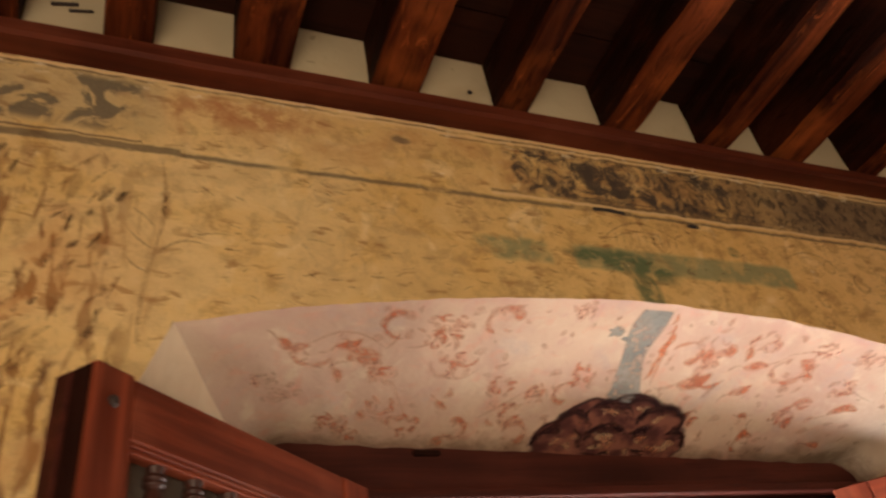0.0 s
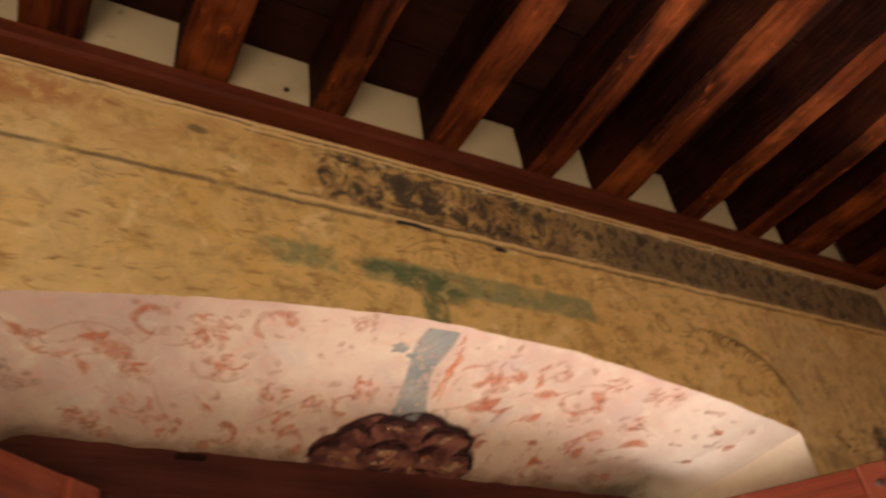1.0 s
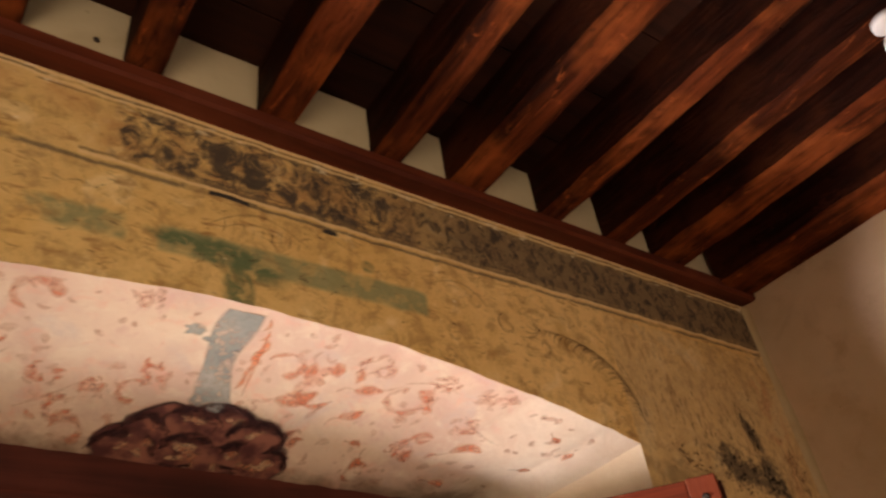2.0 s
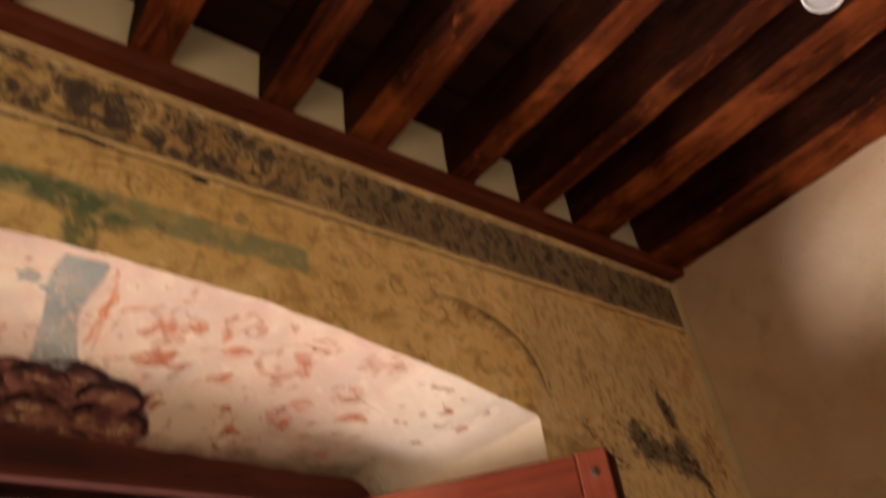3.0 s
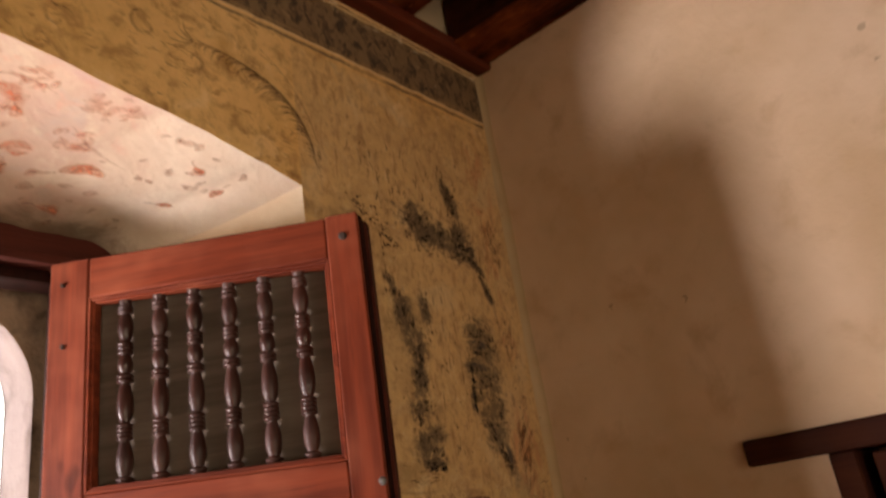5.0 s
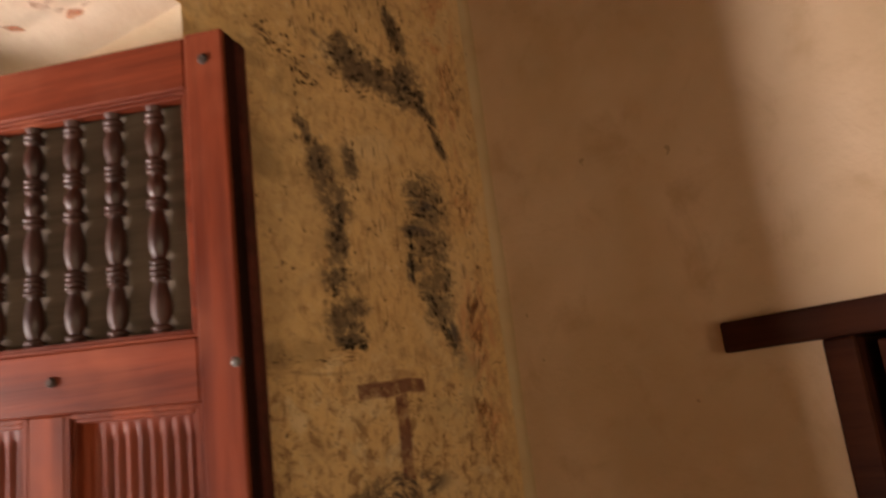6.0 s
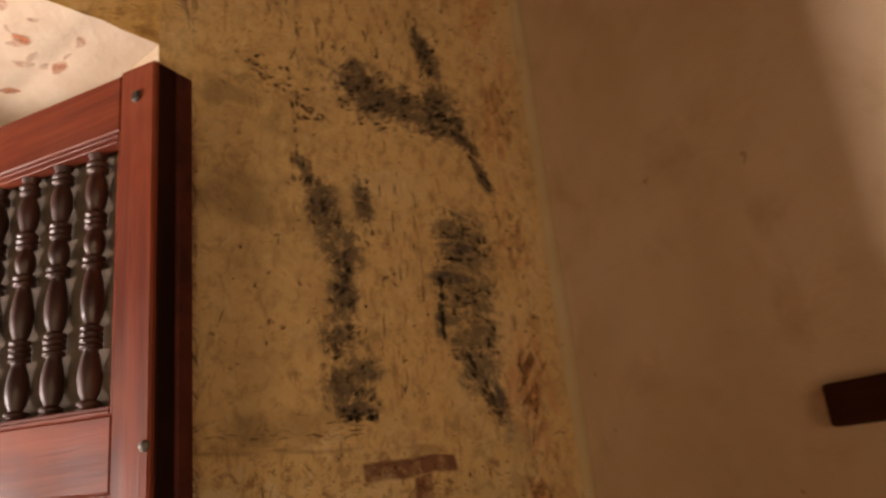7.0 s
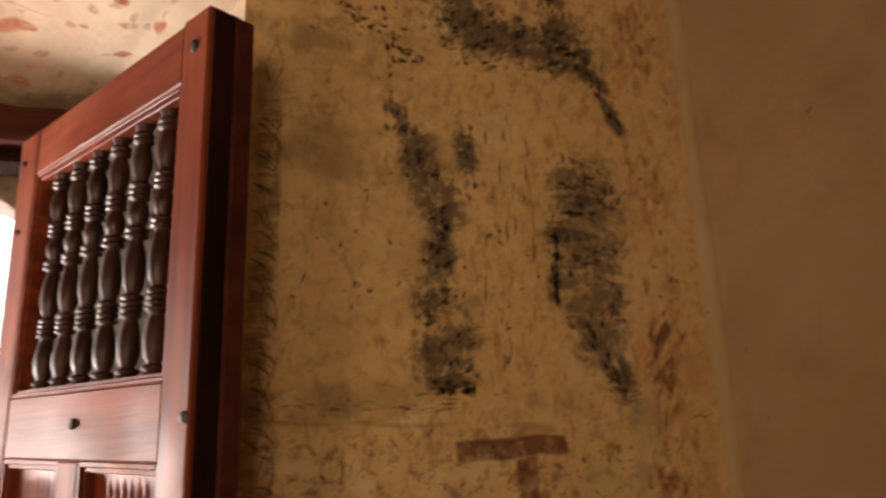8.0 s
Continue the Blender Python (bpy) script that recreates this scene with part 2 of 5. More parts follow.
def mural_material(zone):
    m = Paint("ochre_mural_" + zone, 0.88, 0, 0.15)
    m.plane(lean=zone == "corner")
    big = m.noise(m.pos, 1.5, 4, 0.6)
    mid = m.noise(m.pos, 6.0, 6, 0.62, 0.4)
    fine = m.noise(m.pos, 55.0, 5, 0.65)
    c = m.mix(m.ramp(big, 0.36, 0.66), (0.66, 0.435, 0.155), (0.76, 0.545, 0.235))
    c = m.mix(m.math("MULTIPLY", m.ramp(mid, 0.5, 0.72), 0.75), c, (0.48, 0.30, 0.095))
    c = m.mix(m.math("MULTIPLY", m.ramp(m.noise(m.pos, 11.0, 5, 0.6, 0.8), 0.56, 0.70), 0.65), c, (0.82, 0.64, 0.33))
    grime = m.noise(m.pos, 17.0, 9, 0.74, 0.3)
    c = m.mix(m.math("MULTIPLY", m.ramp(grime, 0.46, 0.64), 0.62), c, (0.29, 0.17, 0.062))
    c = m.mix(m.math("MULTIPLY", m.ramp(grime, 0.44, 0.30), 0.35), c, (0.84, 0.66, 0.36))
    sx = m.tree.nodes.new("ShaderNodeSeparateXYZ")
    m.link(m.pos, sx.inputs[0])
    pale = m.times(m.ramp(sx.outputs[0], -2.0, -2.7), m.ramp(mid, 0.36, 0.56))
    c = m.mix(m.math("MULTIPLY", pale, 0.45), c, (0.72, 0.56, 0.30))
    c = m.mix(m.ramp(sx.outputs[0], -2.1, -1.1), c, (1.0, 0.945, 0.93), "MULTIPLY")
    # broken dashes of old drawing: short, nearly level strokes, and slanting ones to the west
    level = m.noise(m.mapping(m.pos, (16, 16, 42), (0, 6, 0)), 1.0, 4, 0.55, 0.6)
    where = m.noise(m.pos, 4.2, 2, 0.5)
    flecks = m.times(m.ramp(level, 0.57, 0.66), m.ramp(where, 0.36, 0.55))
    c = m.mix(m.math("MULTIPLY", flecks, 0.36 if zone == "corner" else 0.62), c, (0.28, 0.135, 0.045))
    worn = m.ramp(m.noise(m.mapping(m.pos, (7, 7, 20)), 1.0, 4, 0.6), 0.36, 0.52)
    rub = m.ramp(m.noise(m.pos, 22.0, 5, 0.65, 0.5), 0.34, 0.58)
    if zone == "frieze":
        # the frieze under the wall plate
        leafy = m.math("MULTIPLY_ADD", m.noise(m.pos, 5.0, 2, 0.5), 0.26, m.math("SUBTRACT", m.noise(m.pos, 18.0, 8, 0.72, 0.8), 0.13))
        leafy2 = m.noise(m.mapping(m.pos, (1, 1, 1), (0, 0, 0), (4, 2, 1)), 24.0, 4, 0.6, 1.2)
        c = m.mix(m.math("MULTIPLY", m.times(m.rect(-2.90, -2.12, 2.90, 3.04, 0.35), m.ramp(mid, 0.40, 0.62)), 0.55), c, (0.50, 0.25, 0.085))
        c = m.mix(m.math("MULTIPLY", m.times(m.ellipse(-2.76, 3.00, 0.16, 0.04, 0, 0.6), m.ramp(grime, 0.40, 0.56)), 0.6), c, (0.40, 0.14, 0.05))
        c = m.mix(m.math("MULTIPLY", m.times(m.rect(-2.16, -1.40, 2.885, 3.045, 0.2), m.ramp(mid, 0.35, 0.6)), 0.55), c, (0.36, 0.18, 0.07))
        band = m.times(m.rect(-2.14, -1.42, 2.885, 3.045, 0.2), m.ramp(leafy, 0.40, 0.58))
        c = m.mix(m.math("MULTIPLY", band, 0.92), c, (0.045, 0.038, 0.036))
        c = m.mix(m.math("MULTIPLY", m.times(m.rect(-1.95, 0.05, 2.885, 3.045, 0.2), m.ramp(m.math("MULTIPLY_ADD", mid, 0.3, sx.outputs[0]), -1.65, -0.95)), 0.88), c, (0.150, 0.104, 0.064))
        scroll = m.noise(m.mapping(m.pos, (1.15, 1, 0.9)), 27.0, 7, 0.70, 0.7)
        band = m.times(m.rect(-1.70, 0.05, 2.885, 3.045, 0.2), m.ramp(scroll, 0.46, 0.62))
        c = m.mix(m.math("MULTIPLY", band, 0.86), c, (0.042, 0.032, 0.027))
        lights = m.times(m.rect(-2.14, 0.05, 2.885, 3.045, 0.2), m.ramp(leafy2, 0.60, 0.70))
        c = m.mix(m.math("MULTIPLY", lights, 0.45), c, (0.46, 0.31, 0.16))
        band = m.times(m.rect(-4.2, -2.94, 2.905, 3.045, 0.2), m.ramp(m.noise(m.pos, 13.0, 4, 0.55, 1.6), 0.47, 0.57))
        c = m.mix(m.math("MULTIPLY", band, 0.85), c, (0.075, 0.066, 0.058))
        c = m.mix(m.math("MULTIPLY", m.rect(-4.2, -2.90, 2.9, 3.045, 0.3), 0.3), c, (0.26, 0.21, 0.13))
        # border lines over and under the frieze
        lines = m.union([m.rect(-2.3, 0.1, 3.036, 3.040, 0.6), m.rect(-4.2, 0.1, 3.051, 3.058, 0.5), m.rect(-2.0, -0.6, 2.897, 2.900, 0.6), m.rect(-2.2, 0.1, 2.881, 2.890, 0.6), m.rect(-4.2, -2.93, 2.880, 2.886, 0.5)])
        c = m.mix(m.math("MULTIPLY", m.times(lines, worn), 0.75), c, (0.13, 0.085, 0.05))
        pale = m.union([m.rect(-4.2, 0.1, 3.059, 3.066, 0.5), m.rect(-2.6, 0.1, 3.044, 3.050, 0.5), m.rect(-2.2, 0.0, 2.873, 2.881, 0.5)])
        c = m.mix(m.math("MULTIPLY", pale, 0.8), c, (0.74, 0.54, 0.28))
        flaked = m.times(m.rect(-4.2, 0.1, 3.03, 3.068, 0.5), m.ramp(m.noise(m.mapping(m.pos, (0.5, 1, 1.3)), 40.0, 5, 0.7), 0.55, 0.62))
        c = m.mix(m.math("MULTIPLY", flaked, 0.7), c, (0.78, 0.66, 0.44))
        low = m.union([m.rect(-4.2, -2.86, 2.856, 2.876, 0.35), m.rect(-2.0, -1.83, 2.858, 2.872, 0.4), m.rect(-2.87, -2.0, 2.855, 2.867, 0.7), m.rect(-1.83, -0.02, 2.858, 2.867, 0.5)])
        c = m.mix(m.math("MULTIPLY", m.times(low, m.ramp(worn, 0.0, 0.6, 0.45, 1.0)), 0.72), c, (0.085, 0.065, 0.05))
        c = m.mix(m.union([m.ellipse(-1.655, 2.851, 0.020, 0.010), m.rect(-1.94, -1.85, 2.861, 2.872, 0.4)]), c, (0.035, 0.03, 0.03))
        c = m.mix(m.math("MULTIPLY", m.times(m.ellipse(-2.40, 3.00, 0.022, 0.012), m.ramp(grime, 0.36, 0.50)), 0.75), c, (0.12, 0.085, 0.06))
    if zone == "panel":
        slant = m.noise(m.mapping(m.pos, (34, 20, 9), (0, -22, 0)), 1.0, 4, 0.6, 0.5)
        west = m.times(m.rect(-4.2, -2.93, 0.8, 2.80, 0.25), m.ramp(slant, 0.50, 0.62))
        c = m.mix(m.math("MULTIPLY", west, 0.85), c, (0.20, 0.085, 0.028))
        c = m.mix(m.times(m.rect(-4.2, -2.97, 0.8, 2.74, 0.25), m.ramp(m.noise(m.mapping(m.pos, (22, 20, 8), (0, -18, 0), (3, 1, 2)), 1.0, 3, 0.6, 0.4), 0.60, 0.68)), c, (0.11, 0.055, 0.03))
        c = m.mix(m.math("MULTIPLY", m.times(m.rect(-4.2, -3.02, 1.0, 2.8, 0.4), m.ramp(mid, 0.45, 0.6)), 0.55), c, (0.58, 0.25, 0.07))
        # the painted beam, green on ochre, with its bracket
        green = m.union([m.rect(-2.03, -1.405, 2.688, 2.752, 0.25), m.times(m.rect(-2.27, -2.09, 2.69, 2.75, 0.3), m.ramp(mid, 0.40, 0.55))])
        c = m.mix(m.math("MULTIPLY", m.times(green, m.ramp(rub, 0, 1, 0.55, 1.0)), 0.85), c, (0.23, 0.245, 0.125))
        bracket = m.union([m.rect(-1.895, -1.835, 2.60, 2.70, 0.3), m.ellipse(-1.87, 2.705, 0.10, 0.035, -14), m.ellipse(-1.98, 2.722, 0.07, 0.018, -6), m.ellipse(-1.562, 2.782, 0.016, 0.016)])
        c = m.mix(m.math("MULTIPLY", m.times(bracket, m.ramp(rub, 0, 1, 0.35, 1.0)), 0.85), c, (0.085, 0.13, 0.065))
    if zone == "corner":
        # greyer, older plaster towards the corner
        c = m.mix(m.math("MULTIPLY", m.rect(-0.80, 0.10, 1.0, 2.80, 0.3), 0.62), c, (0.57, 0.405, 0.205))
        mottle = m.noise(m.mapping(m.pos, (1.2, 1, 0.8)), 38.0, 8, 0.75, 0.5)
        c = m.mix(m.math("MULTIPLY", m.ramp(mottle, 0.50, 0.62), 0.55), c, (0.29, 0.185, 0.09))
        c = m.mix(m.math("MULTIPLY", m.ramp(mottle, 0.44, 0.34), 0.48), c, (0.72, 0.60, 0.38))
        upright = m.noise(m.mapping(m.pos, (44, 20, 11), (0, 4, 0)), 1.0, 4, 0.6, 0.7)
        east = m.times(m.rect(-0.76, -0.01, 1.2, 2.86, 0.2), m.ramp(upright, 0.57, 0.67))
        c = m.mix(m.math("MULTIPLY", east, 0.42), c, (0.24, 0.125, 0.05))
        cloud = m.noise(m.pos, 4.5, 4, 0.6, 0.6)
        c = m.mix(m.math("MULTIPLY", m.ramp(cloud, 0.50, 0.66), 0.35), c, (0.40, 0.27, 0.125))
        c = m.mix(m.math("MULTIPLY", m.ramp(cloud, 0.47, 0.34), 0.35), c, (0.68, 0.54, 0.31))
        # smoky stains lying level across the panel
        smoke = m.times(m.union([m.ellipse(-0.60, 2.19, 0.20, 0.05), m.ellipse(-0.62, 2.36, 0.16, 0.03, -20), m.ellipse(-0.62, 1.80, 0.16, 0.03, 6)]), m.ramp(m.noise(m.pos, 9.0, 5, 0.65, 0.6), 0.35, 0.62))
        c = m.mix(m.math("MULTIPLY", smoke, 0.5), c, (0.20, 0.135, 0.065))
        # foot of the panel: dense small brown marks
        dense = m.times(m.rect(-0.75, -0.02, 1.2, 1.765, 0.15), m.ramp(m.noise(m.pos, 34.0, 5, 0.7, 0.6), 0.50, 0.62))
        c = m.mix(m.math("MULTIPLY", dense, 0.70), c, (0.20, 0.105, 0.045))
        worn_bare = m.times(m.rect(-0.76, -0.02, 1.2, 1.80, 0.1), m.ramp(m.noise(m.pos, 12.0, 7, 0.7, 0.5), 0.53, 0.64))
        c = m.mix(m.math("MULTIPLY", worn_bare, 0.58), c, (0.66, 0.53, 0.31))
        # dark remains of two draped columns and a canopy, rubbed and blotched
        blotch = m.noise(m.pos, 16.0, 8, 0.74, 0.5)
        grit = m.noise(m.mapping(m.pos, (1, 1, 0.7)), 70.0, 5, 0.72, 0.3)
        ragged = m.ramp(blotch, 0.42, 0.56)
        soft = lambda cx, cz, rx, rz, turn=0.0: m.ellipse(cx, cz, rx * 1.1, rz * 1.1, turn, 0.75)
        dark = m.union([
            soft(-0.37, 2.430, 0.115, 0.050, -16), soft(-0.275, 2.405, 0.11, 0.042, -12), soft(-0.225, 2.440, 0.055, 0.040, 20), soft(-0.405, 2.462, 0.05, 0.035, 40), soft(-0.18, 2.36, 0.05, 0.016, -30),
            soft(-0.245, 2.545, 0.022, 0.06, 25), soft(-0.145, 2.285, 0.013, 0.045, 25),
            soft(-0.520, 2.250, 0.016, 0.035, 35), soft(-0.495, 2.195, 0.034, 0.045, 25), soft(-0.468, 2.12, 0.034, 0.07, 10), soft(-0.462, 2.03, 0.026, 0.07, 0), soft(-0.465, 1.955, 0.032, 0.05, 0), soft(-0.450, 1.875, 0.050, 0.05, 10),
            soft(-0.415, 2.205, 0.020, 0.05, 10), soft(-0.44, 1.828, 0.055, 0.013)])
        mass = m.ramp(m.math("MULTIPLY_ADD", dark, 0.42, m.math("MULTIPLY_ADD", grit, 0.85, blotch)), 1.06, 1.36)
        tone = m.mix(m.ramp(grit, 0.40, 0.60), (0.040, 0.034, 0.030), (0.135, 0.098, 0.058))
        c = m.mix(m.math("MULTIPLY", m.times(m.ramp(dark, 0.0, 0.25), mass), 0.90), c, tone)
        halo = m.union([m.ellipse(-0.31, 2.42, 0.19, 0.075, -14), m.ellipse(-0.455, 1.98, 0.065, 0.26, 4), m.ellipse(-0.60, 2.42, 0.13, 0.05, -25)])
        c = m.mix(m.math("MULTIPLY", m.times(halo, m.ramp(blotch, 0.48, 0.62), m.ramp(grit, 0.62, 0.46)), 0.50), c, (0.17, 0.115, 0.062))
        # the second column is thinner paint, ending in a wedge that points down towards the corner
        grey = m.union([m.rect(-0.280, -0.138, 1.94, 2.205, 0.55), m.rect(-0.262, -0.142, 1.90, 1.99, 0.5), soft(-0.185, 1.885, 0.050, 0.055, 40), soft(-0.150, 1.820, 0.026, 0.060, 18)])
        weave = m.noise(m.mapping(m.pos, (1, 1, 2.2)), 15.0, 6, 0.7, 0.4)
        veil = m.ramp(m.math("MULTIPLY_ADD", grey, 0.40, m.math("MULTIPLY_ADD", grit, 0.80, weave)), 1.05, 1.40)
        c = m.mix(m.math("MULTIPLY", m.times(m.ramp(grey, 0.0, 0.25), veil), 0.80), c, (0.092, 0.072, 0.048))
        edge = m.union([m.rect(-0.285, -0.262, 1.94, 2.07, 0.5), m.ellipse(-0.225, 2.125, 0.06, 0.012), m.ellipse(-0.245, 2.065, 0.05, 0.012), m.ellipse(-0.165, 1.855, 0.016, 0.06, 35)])
        c = m.mix(m.math("MULTIPLY", m.times(edge, ragged), 0.80), c, (0.045, 0.042, 0.044))
        c = m.mix(m.math("MULTIPLY", m.times(m.ellipse(-0.112, 1.765, 0.030, 0.030), ragged), 0.4), c, (0.18, 0.15, 0.11))
        # bare greenish plaster at the foot, by the corner
        bare = m.times(m.ellipse(-0.14, 1.70, 0.11, 0.06, 10, 0.6), m.ramp(blotch, 0.36, 0.56))
        c = m.mix(m.math("MULTIPLY", bare, 0.6), c, (0.55, 0.43, 0.22))
        # reddish remains near the corner
        streaky = m.ramp(m.noise(m.mapping(m.pos, (2.2, 1, 1)), 13.0, 6, 0.7, 0.6), 0.45, 0.62)
        red = m.union([m.ellipse(-0.075, 1.84, 0.06, 0.12, 10), m.ellipse(-0.10, 2.62, 0.06, 0.16), m.ellipse(-0.09, 2.13, 0.035, 0.035), m.ellipse(-0.06, 1.65, 0.05, 0.06), m.ellipse(-0.10, 2.35, 0.03, 0.1)])
        c = m.mix(m.math("MULTIPLY", m.times(red, streaky), 0.55), c, (0.50, 0.225, 0.10))
        # small maroon table at the foot
        table = m.union([m.rect(-0.428, -0.252, 1.713, 1.742, 0.25, 2), m.rect(-0.336, -0.302, 1.55, 1.715, 0.25)])
        c = m.mix(m.math("MULTIPLY", m.times(m.ellipse(-0.34, 1.752, 0.07, 0.012), ragged), 0.5), c, (0.24, 0.125, 0.06))
        c = m.mix(m.math("MULTIPLY", m.times(table, m.ramp(rub, 0, 1, 0.6, 1.0)), 0.88), c, (0.13, 0.045, 0.030))
        foot = m.times(m.ellipse(-0.335, 1.535, 0.12, 0.03), ragged)
        c = m.mix(m.math("MULTIPLY", foot, 0.9), c, (0.05, 0.035, 0.03))
        # dark ornamental strip beside the recess
        strip = m.times(m.rect(-0.752, -0.712, 1.2, 2.34, 0.25), m.ramp(m.noise(m.mapping(m.pos, (1, 1, 0.7)), 26.0, 6, 0.7, 0.6), 0.40, 0.56))
        c = m.mix(m.math("MULTIPLY", strip, 0.35), c, (0.13, 0.075, 0.05))
        braid = m.times(m.rect(-0.745, -0.712, 1.2, 2.30, 0.25), m.ramp(m.noise(m.mapping(m.pos, (16, 10, 62), (0, -32, 0)), 1.0, 3, 0.55, 0.3), 0.50, 0.58))
        c = m.mix(m.math("MULTIPLY", braid, 0.42), c, (0.15, 0.085, 0.045))
        # hairline crack and scratches down to white plaster
        crack = m.times(m.rect(-0.72, -0.40, 1.764, 1.770, 0.8, -2), worn)
        c = m.mix(m.math("MULTIPLY", crack, 0.3), c, (0.10, 0.06, 0.035))
    chips = m.ramp(m.noise(m.mapping(m.pos, (9, 9, 14)), 3.0, 3, 0.5), 0.72, 0.75)
    c = m.mix(m.math("MULTIPLY", chips, 0.55), c, (0.80, 0.68, 0.44))
    m.colour(c)
    h = m.math("ADD", m.math("MULTIPLY", mid, 1.2), m.math("ADD", m.math("MULTIPLY", m.math("ADD", fine, m.math("MULTIPLY", grime, 2.0)), 0.3), m.math("MULTIPLY", level, 0.2)))
    m.bump(h, 0.55, 0.012)
    return m.mat


def soffit_material(jamb=False):
    """Old pink limewash, clouded grey and peach, fading to bare cream plaster at the jambs."""
    m = Nodes("pale_jamb_plaster" if jamb else "pink_soffit_plaster", 0.9, 0, 0.12)
    big = m.noise(m.pos, 3.1, 5, 0.62, 0.3)
    mid = m.noise(m.pos, 11.0, 6, 0.66, 0.4)
    fine = m.noise(m.pos, 48.0, 5, 0.68)
    sep = m.tree.nodes.new("ShaderNodeSeparateXYZ")
    m.link(m.pos, sep.inputs[0])
    c = m.mix(m.ramp(big, 0.36, 0.64), (0.46, 0.325, 0.245), (0.56, 0.425, 0.305))
    c = m.mix(m.math("MULTIPLY", m.ramp(mid, 0.50, 0.68), 0.75), c, (0.585, 0.475, 0.345))
    c = m.mix(m.math("MULTIPLY", m.ramp(mid, 0.46, 0.32), 0.6), c, (0.44, 0.285, 0.225))
    lilac = m.noise(m.mapping(m.pos, (1, 1, 1), (0, 0, 0), (7, 1, 4)), 5.0, 5, 0.65, 0.5)
    c = m.mix(m.math("MULTIPLY", m.ramp(lilac, 0.52, 0.68), 0.55), c, (0.40, 0.325, 0.285))
    if not jamb:
        # thin rosy wash, worn off in patches
        smear = m.noise(m.pos, 18.0, 6, 0.68, 0.8)
        c = m.mix(m.math("MULTIPLY", m.ramp(smear, 0.53, 0.68), 0.42), c, (0.56, 0.285, 0.20))
        rosy = m.ramp(m.math("MULTIPLY_ADD", mid, 0.16, sep.outputs[1]), 0.14, 0.03)
        c = m.mix(m.math("MULTIPLY", rosy, 0.40), c, (0.55, 0.32, 0.27))
    specks = m.ramp(m.noise(m.pos, 75.0, 5, 0.65, 0.4), 0.58, 0.72)
    c = m.mix(m.math("MULTIPLY", specks, 0.30), c, (0.34, 0.225, 0.16))
    # bare cream plaster towards both jambs
    # jamb cream painted brighter than the soffit's, in place of light it lacks
    out = m.math("ABSOLUTE", m.math("ADD", m.math("MULTIPLY_ADD", mid, 0.16, sep.outputs[0]), 1.90))
    c = m.mix(m.math("MULTIPLY", m.ramp(out, *((0.3, 0.5) if jamb else (0.74, 0.98))), 0.85), c, m.mix(m.ramp(mid, 0.35, 0.65), *(((0.70, 0.57, 0.40), (0.76, 0.64, 0.47)) if jamb else ((0.57, 0.465, 0.35), (0.63, 0.54, 0.42)))))
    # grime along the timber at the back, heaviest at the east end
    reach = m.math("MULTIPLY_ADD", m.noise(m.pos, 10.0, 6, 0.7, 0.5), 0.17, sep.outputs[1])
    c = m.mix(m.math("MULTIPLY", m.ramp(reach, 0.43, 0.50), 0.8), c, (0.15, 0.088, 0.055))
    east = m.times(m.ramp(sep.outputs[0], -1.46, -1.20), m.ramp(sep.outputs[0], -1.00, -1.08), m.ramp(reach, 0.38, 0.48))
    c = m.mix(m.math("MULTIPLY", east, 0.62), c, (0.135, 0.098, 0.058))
    m.colour(c)
    m.bump(m.math("ADD", mid, m.math("MULTIPLY", fine, 0.35)), 0.45, 0.010)
    return m.mat


def faded_paint(name, c, c2, cover=0.5, scale=40.0, dense=0.8):
    """Old paint, thin at the edges of each stroke and worn through so that the plaster shows."""
    m = Nodes(name, 0.9, 0, 0.1)
    n = m.math("MULTIPLY_ADD", m.noise(m.pos, scale * 2.4, 4, 0.65, 0.3), 0.55, m.math("MULTIPLY", m.noise(m.pos, scale * 0.7, 4, 0.6, 0.3), 0.45))
    m.colour(m.mix(m.ramp(m.noise(m.pos, scale * 0.5, 3), 0.35, 0.65), c, c2))
    clear = m.tree.nodes.new("ShaderNodeBsdfTransparent")
    mixer = m.tree.nodes.new("ShaderNodeMixShader")
    out = m.tree.nodes["Material Output"]
    edge = m.tree.nodes.new("ShaderNodeAttribute")
    edge.attribute_name = "thickness"
    worn = m.ramp(n, 0.22 + 0.32 * cover, 0.54 + 0.32 * cover, dense, 0.03)
    m.link(m.math("MULTIPLY", worn, m.ramp(m.math("MULTIPLY_ADD", n, 0.7, m.math("SUBTRACT", edge.outputs["Fac"], 0.35)), 0.0, 0.75)), mixer.inputs[0])
    m.link(clear.outputs[0], mixer.inputs[1])
    m.link(m.bsdf.outputs[0], mixer.inputs[2])
    m.link(mixer.outputs[0], out.inputs["Surface"])
    return m.mat


MAT_MURAL, MAT_FRIEZE, MAT_CORNER = mural_material("panel"), mural_material("frieze"), mural_material("corner")
MAT_SOFFIT = soffit_material()
MAT_JAMB = soffit_material(True)
MAT_COVE = plaster("tan_corner_plaster", (0.48, 0.36, 0.19), (0.54, 0.42, 0.25), (0.40, 0.28, 0.14), 0.5, 0.5)
MAT_RED = faded_paint("faded_red_paint", (0.53, 0.165, 0.078), (0.57, 0.245, 0.135), 0.46, 70.0, 0.72)
MAT_PINK = faded_paint("pale_red_paint", (0.55, 0.245, 0.150), (0.57, 0.315, 0.210), 0.42, 65.0, 0.50)
MAT_ORANGE = faded_paint("orange_paint", (0.54, 0.17, 0.070), (0.57, 0.26, 0.14), 0.5, 60.0, 0.8)
